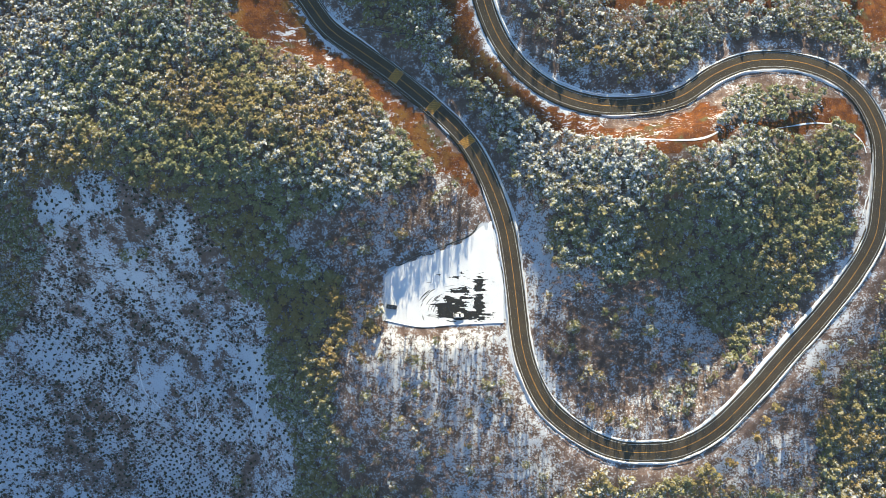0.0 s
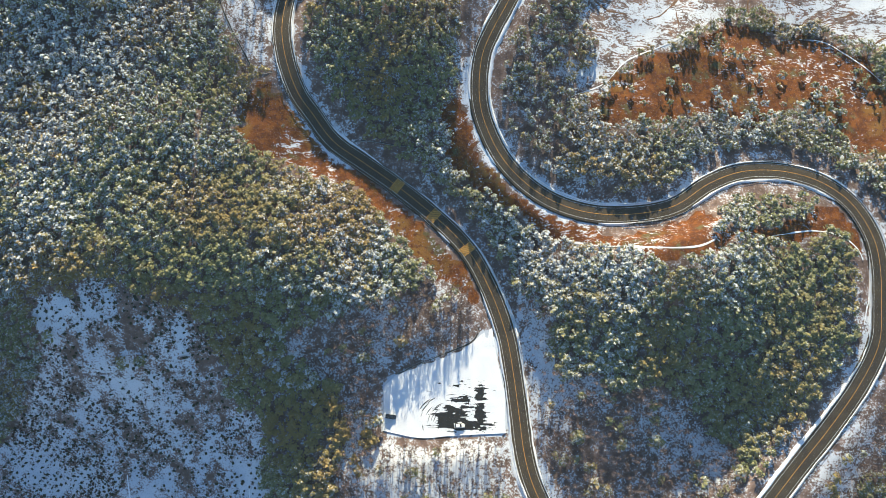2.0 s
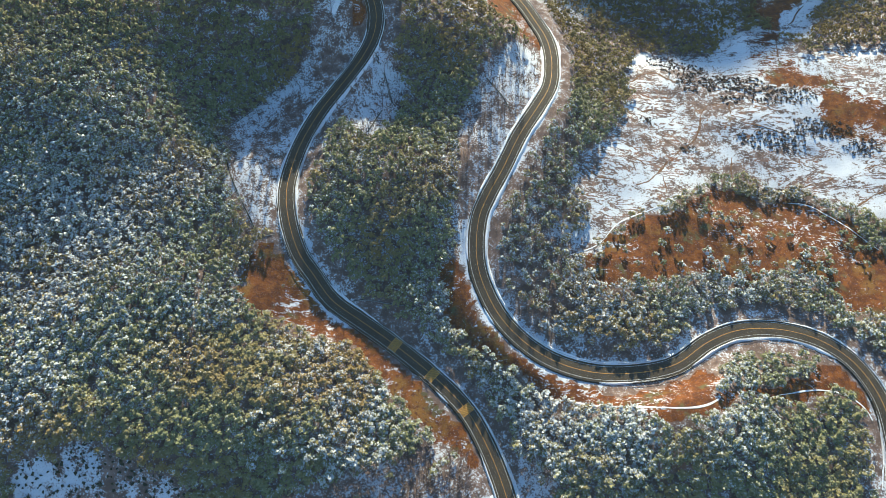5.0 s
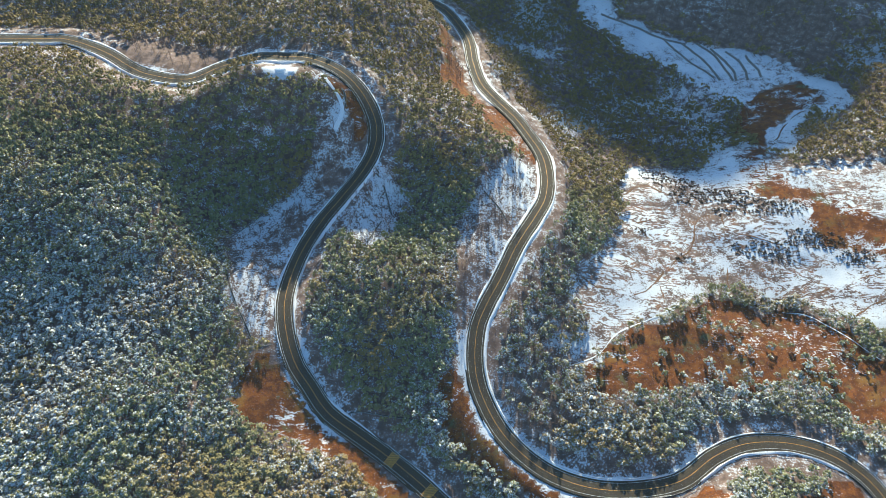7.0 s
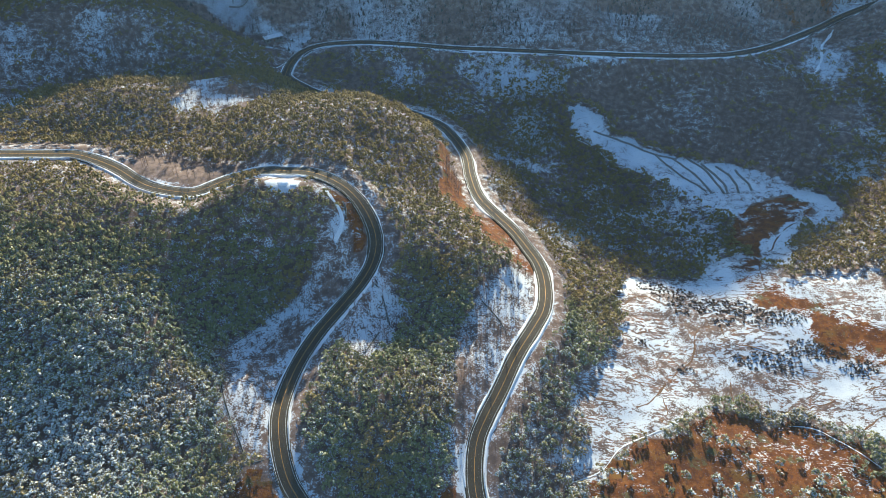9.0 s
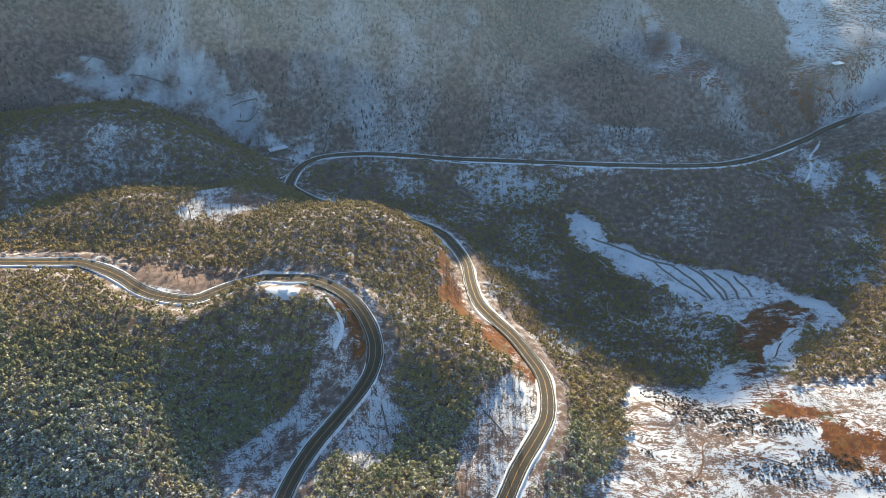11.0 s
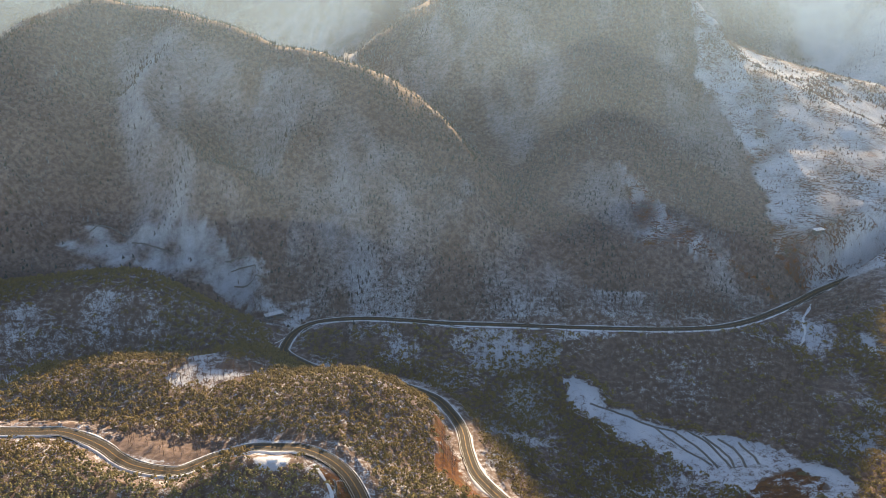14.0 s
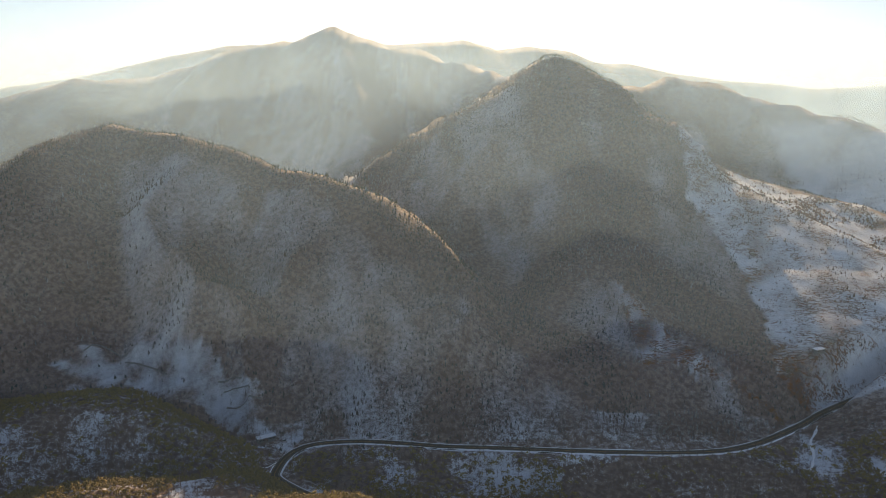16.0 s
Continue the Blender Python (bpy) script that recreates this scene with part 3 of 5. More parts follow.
def near_road(x, y):
    """The distance to the road's middle, and the road's height there."""
    x, y = np.atleast_1d(x).astype(float), np.atleast_1d(y).astype(float)
    best, h = np.full(x.shape, 1e6), np.zeros(x.shape)
    close = np.where((np.abs(x) < 1100) & (y > -90) & (y < 900))[0] if x.ndim == 1 else None
    for i in range(0, len(close), 4000):
        k = close[i:i + 4000]
        d = (x[k, None] - LINE[None, :, 0]) ** 2 + (y[k, None] - LINE[None, :, 1]) ** 2
        j = d.argmin(1)
        best[k], h[k] = np.sqrt(d[np.arange(len(k)), j]), LINE_Z[j]
    return best, h


def inside(x, y, poly):
    p = np.array(poly, float)
    q = np.roll(p, -1, axis=0)
    c = np.zeros(x.shape, bool)
    for (a, b), (e, f) in zip(p, q):
        if b != f:
            c ^= ((b > y) != (f > y)) & (x < (e - a) * (y - b) / (f - b) + a)
    return c


def ground(x, y):
    """The finished ground's height, and the distance to the road."""
    x, y = np.atleast_1d(x).astype(float), np.atleast_1d(y).astype(float)
    z = base_height(x, y)
    far = np.hypot(x, y - 200)
    z = z + waves(x, y, 46, 3.0, 4) * (2.2 + 1.6 * smooth(500, 1200, far))
    pad, _ = segments(x, y, PAD + PAD[:1])
    pad = np.where(inside(x, y, PAD), 0, pad)
    flat = 1 - smooth(1.0, 12, pad)
    z = z * (1 - flat) + lot_height(y) * flat
    d, h = near_road(x, y)
    flat = 1 - smooth(HALF + 2.5, HALF + 16 - 10 * (pad < 3), d)
    z = z * (1 - flat) + (h - 0.25 - 0.5 * (d < HALF + 2.2)) * flat
    return z, d


PAD_Z = float(LINE_Z[((LINE - np.array([32.0, 45.0])) ** 2).sum(1).argmin()]) - 0.25


def aspect(x, y):
    """Between -1 and 1: how steeply the ground rises towards +x, where the snow is set thicker."""
    return np.clip((base_height(x + 9, y) - base_height(x - 9, y)) / 18.0 / 0.45, -1, 1)


def cover(x, y):
    """What grows or lies on the ground: snow and rust grass (0 to 1), pines and bare trees (0 to 1)."""
    wx, wy = x + 5 * waves(x, y, 16, 5.0, 3), y + 5 * waves(x, y, 16, 6.0, 3)

    def any_of(*polys):
        c = np.zeros(x.shape, bool)
        for p in polys:
            c |= inside(wx, wy, p)
        return c
    mountain = smooth(590, 640, y) * (1 - any_of(FIELD_3))
    bare = any_of(BARE_1, BARE_2, BARE_3, BARE_8, BARE_9)
    mixed = any_of(BARE_10)
    cut = any_of(BARE_4, BARE_5, BARE_6, BARE_7)
    east = any_of(EAST_WOOD)
    rust = any_of(RUST_1, RUST_2, RUST_3, RUST_4, RUST_6, RUST_7, RUST_8, RUST_9)
    field = any_of(FIELD_1, FIELD_2, FIELD_3, FIELD_4, FIELD_5, FIELD_6)
    plant = any_of(PLANTATION)
    slide = any_of(SLIDE, SLIDE_2, SNOW_FAR)
    snow = np.full(x.shape, 0.40)
    snow = np.where(mountain > 0.5, 0.38 + 0.17 * waves(2 * x, y, 110, 4.0, 5) + 0.14 * aspect(x, y), snow)
    snow = np.where(bare, 0.49 + 0.13 * waves(x, y, 30, 4.0, 3), snow)
    snow = np.where(any_of(BARE_8), 0.45 + 0.14 * waves(x, y, 30, 4.0, 3), snow)
    snow = np.where(cut, 0.48 + 0.14 * waves(x, y, 20, 4.0, 3), snow)
    snow = np.where(east & ~field, 0.42 + 0.22 * waves(x, y, 34, 4.0, 4), snow)
    snow = np.where(any_of(BARE_9), 0.34 + 0.14 * waves(x, y, 60, 4.0, 4), snow)
    snow = np.where(plant, 0.53 + 0.10 * waves(x, y, 34, 9.0, 4) + 0.16 * waves(1.6 * x + 0.8 * y, y - 0.6 * x, 9, 3.0, 3), snow)
    snow = np.where(field, 0.63 + 0.12 * waves(x, y, 50, 9.0, 3) + 0.15 * waves(x - 0.5 * y, 3.5 * y, 30, 7.0, 3), snow)
    snow = np.where(any_of(FIELD_3, FIELD_4), 0.52 + 0.30 * waves(x, 2.5 * y, 22, 5.0, 4), snow)
    snow = np.where(any_of(FIELD_2), 0.66 + 0.14 * waves(x, y, 40, 9.0, 3), snow)
    # The slide is set extra white, which also stands in for sunlight it lacks.
    snow = np.where(slide, 0.84 + 0.30 * waves(x + y, 3.0 * (y - x), 90, 9.0, 5), snow)
    snow = np.where(any_of(SLIDE_2), 0.48 + 0.2 * waves(x + y, 3.0 * (y - x), 40, 9.0, 4), snow)
    snow = np.where(rust & (~field | any_of(RUST_7)), 0.17 + 0.12 * waves(x, y, 14, 2.0, 3), snow)
    snow = np.where(any_of(RUST_7), 0.42 + 0.25 * waves(x, 2 * y, 30, 2.0, 3), snow)
    snow = np.where(any_of(CREEK, SCAR), 0.30 + 0.3 * waves(x, 2 * y, 12, 2.0, 3), snow)
    pine = np.where(bare | rust | field | plant | slide | cut, 0.0, 1.0)
    pine = np.where(east, pine * np.clip(0.62 + 0.6 * waves(x, y, 44, 5.0, 4), 0.05, 0.95), pine)
    pine = np.where(mixed, 0.40, pine)
    pine = np.where(any_of(MIX_1), 0.5, np.where(any_of(RUST_10), 0.0, pine))
    snow = np.where(any_of(RUST_10), 0.22, snow)
    pine = np.where(any_of(RUST_3), np.clip(0.10 + 0.4 * waves(x, y, 30, 6.0, 2), 0.0, 0.5), pine)
    pine = np.where(bare, 0.07, pine)
    lot, _ = segments(x, y, PAD + PAD[:1])
    pine = np.where(((lot < 12) & (y > 30)) | (lot < 4) | inside(x, y, PAD), 0.0, pine)
    pine = np.where(mountain > 0.5, 0.0, pine)
    brush = np.where(bare, 1.0, 0.0)
    brush = np.where(any_of(FIELD_4), 0.6, brush)
    brush = np.where(any_of(FIELD_3), 0.3, brush)
    brush = np.where(cut, 0.6, brush)
    brush = np.where(any_of(RUST_10), 0.5, brush)
    brush = np.where(any_of(MIX_1), 0.4, brush)
    brush = np.where(east & ~field & ~rust & ~bare, 0.30, brush)
    brush = np.where((mountain > 0.5) & ~slide, 1.0, brush)
    brush = np.where(slide, 0.12, brush)
    brush = np.where((lot < 3) | inside(x, y, PAD), 0.0, brush)
    glade = np.hypot(x - CLEARING[0], 1.5 * (y - CLEARING[1]))
    snow = np.where(glade < 9, 0.95, snow)
    pine, brush = np.where(glade < 13, 0.0, pine), np.where(glade < 11, 0.0, brush)
    return snow, rust & (~field | any_of(RUST_7)), pine, brush, plant


def spread(lo, hi, first, last, step, grow, end):
    """Grid lines: even between first and last, wider and wider out to lo and hi."""
    mid = list(np.arange(first, last + step, step))
    up, d = [mid[-1]], step
    while up[-1] < hi:
        d = min(d * grow, end)
        up.append(up[-1] + d)
    down, d = [mid[0]], step
    while down[-1] > lo:
        d = min(d * grow, end)
        down.append(down[-1] - d)
    return np.array(down[:0:-1] + mid + up[1:])


def build_ground():
    gx, gy = spread(-4600, 4600, -280, 280, 2.5, 1.07, 100), spread(-2500, 4700, -110, 640, 2.5, 1.045, 90)
    X, Y = np.meshgrid(gx, gy)
    x, y = X.ravel(), Y.ravel()
    z, d = ground(x, y)
    snow, rust, _, _, _ = cover(x, y)
    verge = (1 - smooth(HALF + 1.0, HALF + 3.6, d + 1.5 * waves(x, y, 9, 8.0, 2))) * np.clip(0.75 + 0.6 * waves(x, y, 38, 4.0, 2), 0, 1)
    snow = np.maximum(snow, 0.74 * verge)
    field = inside(x, y, FIELD_1) | inside(x, y, FIELD_6) | inside(x, y, RUST_7)
    slide = inside(x, y, SLIDE) | inside(x, y, SLIDE_2)
    # On the slide, rust streaks also put the warm tone of low sun into colour.
    rust = np.maximum(rust * (1 - verge), 0.36 * field + 0.5 * slide)
    rust = np.maximum(rust, 0.75 * (inside(x, y, CREEK) | inside(x, y, SCAR)))
    streak = np.maximum.reduce([1.0 * field, 0.8 * slide]) * (0.75 + 0.5 * waves(x, y, 45, 3.0, 3))
    streak = np.where((rust > 0.9) & ~field, -0.36, streak) * (1 - verge)
    pad = inside(x, y, PAD)
    snow = np.where(pad, 1.2, snow)
    high = np.where((y > 650) & (y < 1400))[0]
    crest = np.full(len(high), 1e6)
    for line, _ in RIDGES[:5]:
        crest = np.minimum(crest, segments(x[high], y[high], line)[0])
    snow[high] -= 0.4 * (1 - smooth(15, 50, crest))
    w, h = len(gx), len(gy)
    i = (np.arange(h - 1)[:, None] * w + np.arange(w - 1)[None]).ravel()
    faces = np.stack([i, i + 1, i + w + 1, i + w], 1)
    me = bpy.data.meshes.new("ground")
    me.vertices.add(len(x)), me.loops.add(faces.size), me.polygons.add(len(faces))
    me.vertices.foreach_set("co", np.stack([x, y, z], 1).astype("f").ravel())
    me.loops.foreach_set("vertex_index", faces.astype("i").ravel())
    me.polygons.foreach_set("loop_start", np.arange(0, faces.size, 4).astype("i"))
    me.update(calc_edges=True)
    me.shade_smooth()
    for name, v in (("snow", snow), ("streak", streak), ("rust", rust.astype(float)), ("even", smooth(560, 720, y))):
        me.attributes.new(name, "FLOAT", "POINT").data.foreach_set("value", v.astype("f"))
    me.materials.append(GROUND)
    return tagged(new("ground", me), "snow-dusted hills and mountain slopes with leaf litter and rust-red grass", "ground", kind="structure")


GROUND_SHEET = build_ground()


def ribbon(name, line, z, left, right, lift, mat, parent=None):
    """A strip along a line, from left to right of it, as one mesh."""
    s = sides(line)
    a, b = line + s * left, line + s * right
    v = [(*p, h + lift) for p, h in zip(a, z)] + [(*p, h + lift) for p, h in zip(b, z)]
    n = len(line)
    me = bpy.data.meshes.new(name)
    me.from_pydata(v, [], [(i, i + 1, n + i + 1, n + i) for i in range(n - 1)])
    me.materials.append(mat)
    ob = new(name, me)
    ob.parent = parent
    return ob


def road_slab():
    """The asphalt with sloping sides."""
    prof = [(-HALF - 0.9, -1.2), (-HALF, 0.0), (0, 0.07), (HALF, 0.0), (HALF + 0.9, -1.2)]
    v, f, m, n = [], [], len(prof), len(LINE)
    for p, s, z in zip(LINE, LINE_SIDE, LINE_Z):
        v += [(p[0] + s[0] * a, p[1] + s[1] * a, z + b) for a, b in prof]
    for i in range(n - 1):
        f += [(i * m + k, i * m + k + 1, (i + 1) * m + k + 1, (i + 1) * m + k) for k in range(m - 1)]
    me = bpy.data.meshes.new("road")
    me.from_pydata(v, [], f)
    me.materials.append(ASPHALT)
    return tagged(new("road", me), "winding two-lane mountain road of worn dark asphalt", "road", kind="structure")


road = road_slab()
for off, width, mat, nm in ((-3.25, 0.16, WHITE_PAINT, "edge_line"), (3.25, 0.16, WHITE_PAINT, "edge_line"), (0, 0.22, YELLOW_PAINT, "centre_line")):
    ribbon(nm, LINE, LINE_Z, off - width / 2, off + width / 2, 0.085, mat, road)


def raw_mesh(name, v, f, mats, slots=None, smooth_on=False):
    """A mesh from arrays of places and of triangles."""
    me = bpy.data.meshes.new(name)
    me.vertices.add(len(v)), me.loops.add(f.size), me.polygons.add(len(f))
    me.vertices.foreach_set("co", np.asarray(v, "f").ravel())
    me.loops.foreach_set("vertex_index", np.asarray(f, "i").ravel())
    me.polygons.foreach_set("loop_start", np.arange(0, f.size, f.shape[1]).astype("i"))
    if slots is not None:
        me.polygons.foreach_set("material_index", np.asarray(slots, "i"))
    me.update(calc_edges=True)
    for m in mats:
        me.materials.append(m)
    return me


def tuft(rng, size, steep=(0.28, 0.45, 0.9, 1.3)):
    """A ragged little bunch of needles: a bent, open tent of four blades."""
    v = np.array([(1, 0, 0), (0, 1, 0), (-1, 0, 0), (0, -1, 0), (0, 0, 0.75)], float)
    v[4, 2] = rng.choice(steep)
    v = v * size * rng.uniform(0.5, 1.45, (5, 1)) + rng.normal(0, 0.16 * size, (5, 3))
    a, b = rng.uniform(0, 6.28), rng.normal(0, 0.35)
    r = np.array([[math.cos(a), -math.sin(a), 0], [math.sin(a), math.cos(a), 0], [0, 0, 1]])
    q = np.array([[1, 0, 0], [0, math.cos(b), -math.sin(b)], [0, math.sin(b), math.cos(b)]])
    return v @ q.T @ r.T, np.array([(0, 1, 4), (1, 2, 4), (2, 3, 4), (3, 0, 4)])


def pine_crown(seed, tufts=30, steep=(0.28, 0.45, 0.9, 1.3)):
    """An uneven pine crown about one unit in radius: bunches of needles along a few limbs, with gaps."""
    rng = np.random.default_rng(seed)
    V, F, n = [], [], 0
    limbs = rng.uniform(0, 6.28, 7)
    for i in range(tufts):
        u = (i + 0.5) / tufts
        a = limbs[i % 7] + rng.normal(0, 0.42)
        r = 1.05 * u ** 0.55 * rng.uniform(0.7, 1.15)
        z = 1.75 - 0.85 * u ** 0.9 + rng.uniform(-0.16, 0.16)
        v, f = tuft(rng, rng.uniform(0.20, 0.38), steep)
        V.append(v + (r * math.cos(a), r * math.sin(a), z)), F.append(f + n)
        n += len(v)
    return np.vstack(V), np.vstack(F)


def trunk_shape(height, radius, seed, limbs=4):
    rng = np.random.default_rng(seed)
    V, F = [], []

    def stick(p, q, a, b):
        n = sum(len(v) for v in V)
        p, q = np.array(p, float), np.array(q, float)
        d = (q - p) / np.linalg.norm(q - p)
        s = np.cross(d, (0.3, 0.9, 0.2) if abs(d[2]) > 0.8 else (0, 0, 1))
        s /= np.linalg.norm(s)
        t = np.cross(d, s)
        ring = [math.cos(k * 2.094) * s + math.sin(k * 2.094) * t for k in range(3)]
        V.append(np.array([p + a * c for c in ring] + [q + b * c for c in ring]))
        for k in range(3):
            m = (k + 1) % 3
            F.extend([(n + k, n + m, n + 3 + m), (n + k, n + 3 + m, n + 3 + k)])
    lean = rng.uniform(-0.06, 0.06, 2) * height
    stick((0, 0, -0.6), (lean[0], lean[1], height), radius, radius * 0.35)
    for k in range(limbs):
        h = height * rng.uniform(0.45, 0.92)
        a = k * 2.2 + rng.uniform(0, 1.2)
        r = height * rng.uniform(0.15, 0.30)
        stick((lean[0] * h / height, lean[1] * h / height, h), (r * math.cos(a), r * math.sin(a), h + r * 0.55), radius * 0.4, radius * 0.12)
    return np.vstack(V), np.array(F)


def bare_tree_shape(seed):
    """A leafless tree of unit height: a stem, forking limbs and sprays of twigs."""
    rng = np.random.default_rng(seed)
    v, f = trunk_shape(1.0, 0.022, seed, 7)
    V, F, n = [v], [f], len(v)
    for k in range(12):
        a, h = rng.uniform(0, 6.28), rng.uniform(0.5, 1.05)
        r = rng.uniform(0.05, 0.30) * (1.3 - 0.6 * h)
        c = np.array([r * math.cos(a), r * math.sin(a), h])
        d = np.array([math.cos(a) * 0.8, math.sin(a) * 0.8, 1.0]) * rng.uniform(0.08, 0.15)
        s = np.array([-math.sin(a), math.cos(a), rng.uniform(-0.4, 0.4)]) * rng.uniform(0.010, 0.018)
        w = np.array([c - d - s, c - d + s, c + d + rng.normal(0, 0.03, 3)])
        V.append(w), F.append(np.array([(n, n + 1, n + 2)]))
        n += 3
    return np.vstack(V), np.vstack(F)


def planted(shapes, x, y, z, size, tall, seed):
    """Many copies of the shapes, one at each place, turned and scaled, joined into one set of arrays."""
    rng = np.random.default_rng(seed)
    kind, turn = rng.integers(0, len(shapes), len(x)), rng.uniform(0, 6.283, len(x))
    V, F, n = [], [], 0
    for k, (v, f) in enumerate(shapes):
        i = np.where(kind == k)[0]
        if not len(i):
            continue
        c, s = np.cos(turn[i])[:, None], np.sin(turn[i])[:, None]
        w = np.stack([(v[:, 0] * c - v[:, 1] * s) * size[i, None] + x[i, None],
                      (v[:, 0] * s + v[:, 1] * c) * size[i, None] + y[i, None], v[:, 2] * tall[i, None] + z[i, None]], 2)
        V.append(w.reshape(-1, 3))
        F.append((f[None] + (n + np.arange(len(i)) * len(v))[:, None, None]).reshape(-1, f.shape[1]))
        n += w.shape[0] * w.shape[1]
    return np.vstack(V), np.vstack(F)


def scatter(x0, x1, y0, y1, step, seed):
    rng = np.random.default_rng(seed)
    X, Y = np.meshgrid(np.arange(x0, x1, step), np.arange(y0, y1, step))
    x, y = X.ravel() + rng.uniform(-0.48, 0.48, X.size) * step, Y.ravel() + rng.uniform(-0.48, 0.48, X.size) * step
    return x, y, rng.random(X.size)


CROWNS = [pine_crown(k) for k in range(6)]
BARE = [bare_tree_shape(40 + k) for k in range(5)]


def pine_spots(x0, x1, y0, y1, step, seed):
    x, y, r = scatter(x0, x1, y0, y1, step, seed)
    z, d = ground(x, y)
    _, _, pine, _, _ = cover(x, y)
    keep = (r < pine * 0.93) & (d > HALF + 6.5 + 3.0 * (r > 0.45)) & (np.abs(x) < 0.66 * np.hypot(y, 330) + 12)
    return x[keep], y[keep], z[keep], r[keep]


def frost_on(me, v):
    """How much more or less snow the crowns carry than elsewhere, stand by stand."""
    x, y = v[:, 0], v[:, 1]
    f = np.zeros(len(v))
    for a, b, r, amount in FROST:
        f += amount * np.exp(-((x - a) ** 2 + (y - b) ** 2) / (r * r))
    me.attributes.new("frost", "FLOAT", "POINT").data.foreach_set("value", f.astype("f"))
    return me


def forest(name, x0, x1, y0, y1, step, seed, shapes, wide, label):
    x, y, z, r = pine_spots(x0, x1, y0, y1, step, seed)
    rng = np.random.default_rng(seed + 1)
    size = rng.uniform(0.75, 1.25, len(x)) * wide
    v, f = planted(shapes, x, y, z, size, size * rng.uniform(0.9, 1.3, len(x)), seed)
    return tagged(new(name, frost_on(raw_mesh(name, v, f, [NEEDLES]), v)), label, "forest", kind="stuff")


CORE = (-78, 82, 48, 138)


def pine_things():
    """The pines of the stretch between the lot and the loop: each a tree of its own."""
    protos = []
    for k in range(6):
        base = tagged(new("pine_tree"), "", "tree", "roadside pines")
        v, f = trunk_shape(1.75, 0.07, 80 + k, 5)
        part("trunk", raw_mesh("trunk", v, f, [BARK]), base)
        part("crown", raw_mesh("crown", *CROWNS[k], [NEEDLES]), base)
        protos.append(base)
    words = ("green pine with thin snow on its crown", "snow-laden young pine in the hillside stand", "broad olive-green pine dusted with snow")
    x, y, z, r = pine_spots(*CORE, 3.0, 11)
    rng = np.random.default_rng(5)
    pick = rng.permutation(len(x))
    for i in pick[:270]:
        s = rng.uniform(0.8, 1.25) * 2.1
        ob = copy_thing(protos[i % 6], pose(x[i], y[i], z[i], 0, 0, rng.uniform(0, 360)) @ Matrix.Diagonal((s, s, s * rng.uniform(0.9, 1.25), 1)))
        ob.scale = (s, s, s * rng.uniform(0.9, 1.25))
        tagged(ob, words[i % 3])
    spots = np.array(LONE_PINES)
    high, _ = ground(spots[:, 0], spots[:, 1])
    for i, ((a, b), h) in enumerate(zip(LONE_PINES, high)):
        s = rng.uniform(2.0, 3.2)
        tagged(copy_thing(protos[i % 6], pose(a, b, h, 0, 0, i * 77) @ Matrix.Diagonal((s, s, s * 1.1, 1))), "single dark green pine standing among leafless trees")
    for p in protos:
        for c in p.children:
            bpy.data.objects.remove(c)
        bpy.data.objects.remove(p)
    rest = pick[270:]
    return x[rest], y[rest], z[rest]


def part(name, data, parent, label=""):
    ob = new(name, data)
    ob.parent = parent
    return tagged(ob, label)


def pines():
    cx, cy, cz = pine_things()
    x, y, z, r = pine_spots(-290, 290, -100, 300, 3.0, 11)
    out = ~((x > CORE[0]) & (x < CORE[1]) & (y > CORE[2]) & (y < CORE[3]))
    x, y, z = np.append(x[out], cx), np.append(y[out], cy), np.append(z[out], cz)
    rng = np.random.default_rng(7)
    size = rng.uniform(0.78, 1.18, len(x)) * 2.0
    tall = size * rng.uniform(0.95, 1.2, len(x))
    front = (y < 150) & (y > -60)
    v, f = planted(CROWNS, x[front], y[front], z[front], size[front], tall[front], 9)
    w, g = planted([pine_crown(70 + k, 20, (0.45, 1.0, 1.6)) for k in range(6)], x[~front], y[~front], z[~front], size[~front], tall[~front], 10)
    v, f = np.vstack([v, w]), np.vstack([f, g + len(v)])
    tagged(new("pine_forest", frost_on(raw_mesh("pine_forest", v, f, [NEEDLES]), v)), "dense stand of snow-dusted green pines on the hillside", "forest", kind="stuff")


pines()
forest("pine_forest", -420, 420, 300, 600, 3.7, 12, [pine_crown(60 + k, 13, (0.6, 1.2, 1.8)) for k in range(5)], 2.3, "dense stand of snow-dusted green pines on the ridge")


def bare_wood(name, x0, x1, y0, y1, step, seed, tall, label):
    x, y, r = scatter(x0, x1, y0, y1, step, seed)
    z, d = ground(x, y)
    _, _, _, brush, _ = cover(x, y)
    keep = (r < brush * 0.8) & (d > HALF + 3.5)
    x, y, z = x[keep], y[keep], z[keep]
    rng = np.random.default_rng(seed)
    size = rng.uniform(0.7, 1.2, len(x)) * tall
    v, f = planted(BARE, x, y, z, size, size, seed)
    return tagged(new(name, raw_mesh(name, v, f, [TWIGS])), label, "trees", kind="stuff")


bare_wood("bare_wood", -250, 250, -100, 300, 3.0, 21, 7.0, "thin leafless brown trees standing in snow")
bare_wood("bare_wood", -400, 420, 300, 640, 4.2, 22, 8.5, "leafless dark woods on the slope below the valley road")


def tents(seed, n=3, spread_out=0.5):
    """A few leaning blades that read as a leafless crown from afar."""
    rng = np.random.default_rng(seed)
    V, F = [], []
    for k in range(n):
        v, f = tuft(rng, rng.uniform(0.45, 0.8))
        v[:, 2] = v[:, 2] * 1.6 + rng.uniform(0.1, 0.6)
        V.append(v + (*rng.uniform(-spread_out, spread_out, 2), 0)), F.append(f + 5 * k)
    return np.vstack(V), np.vstack(F)


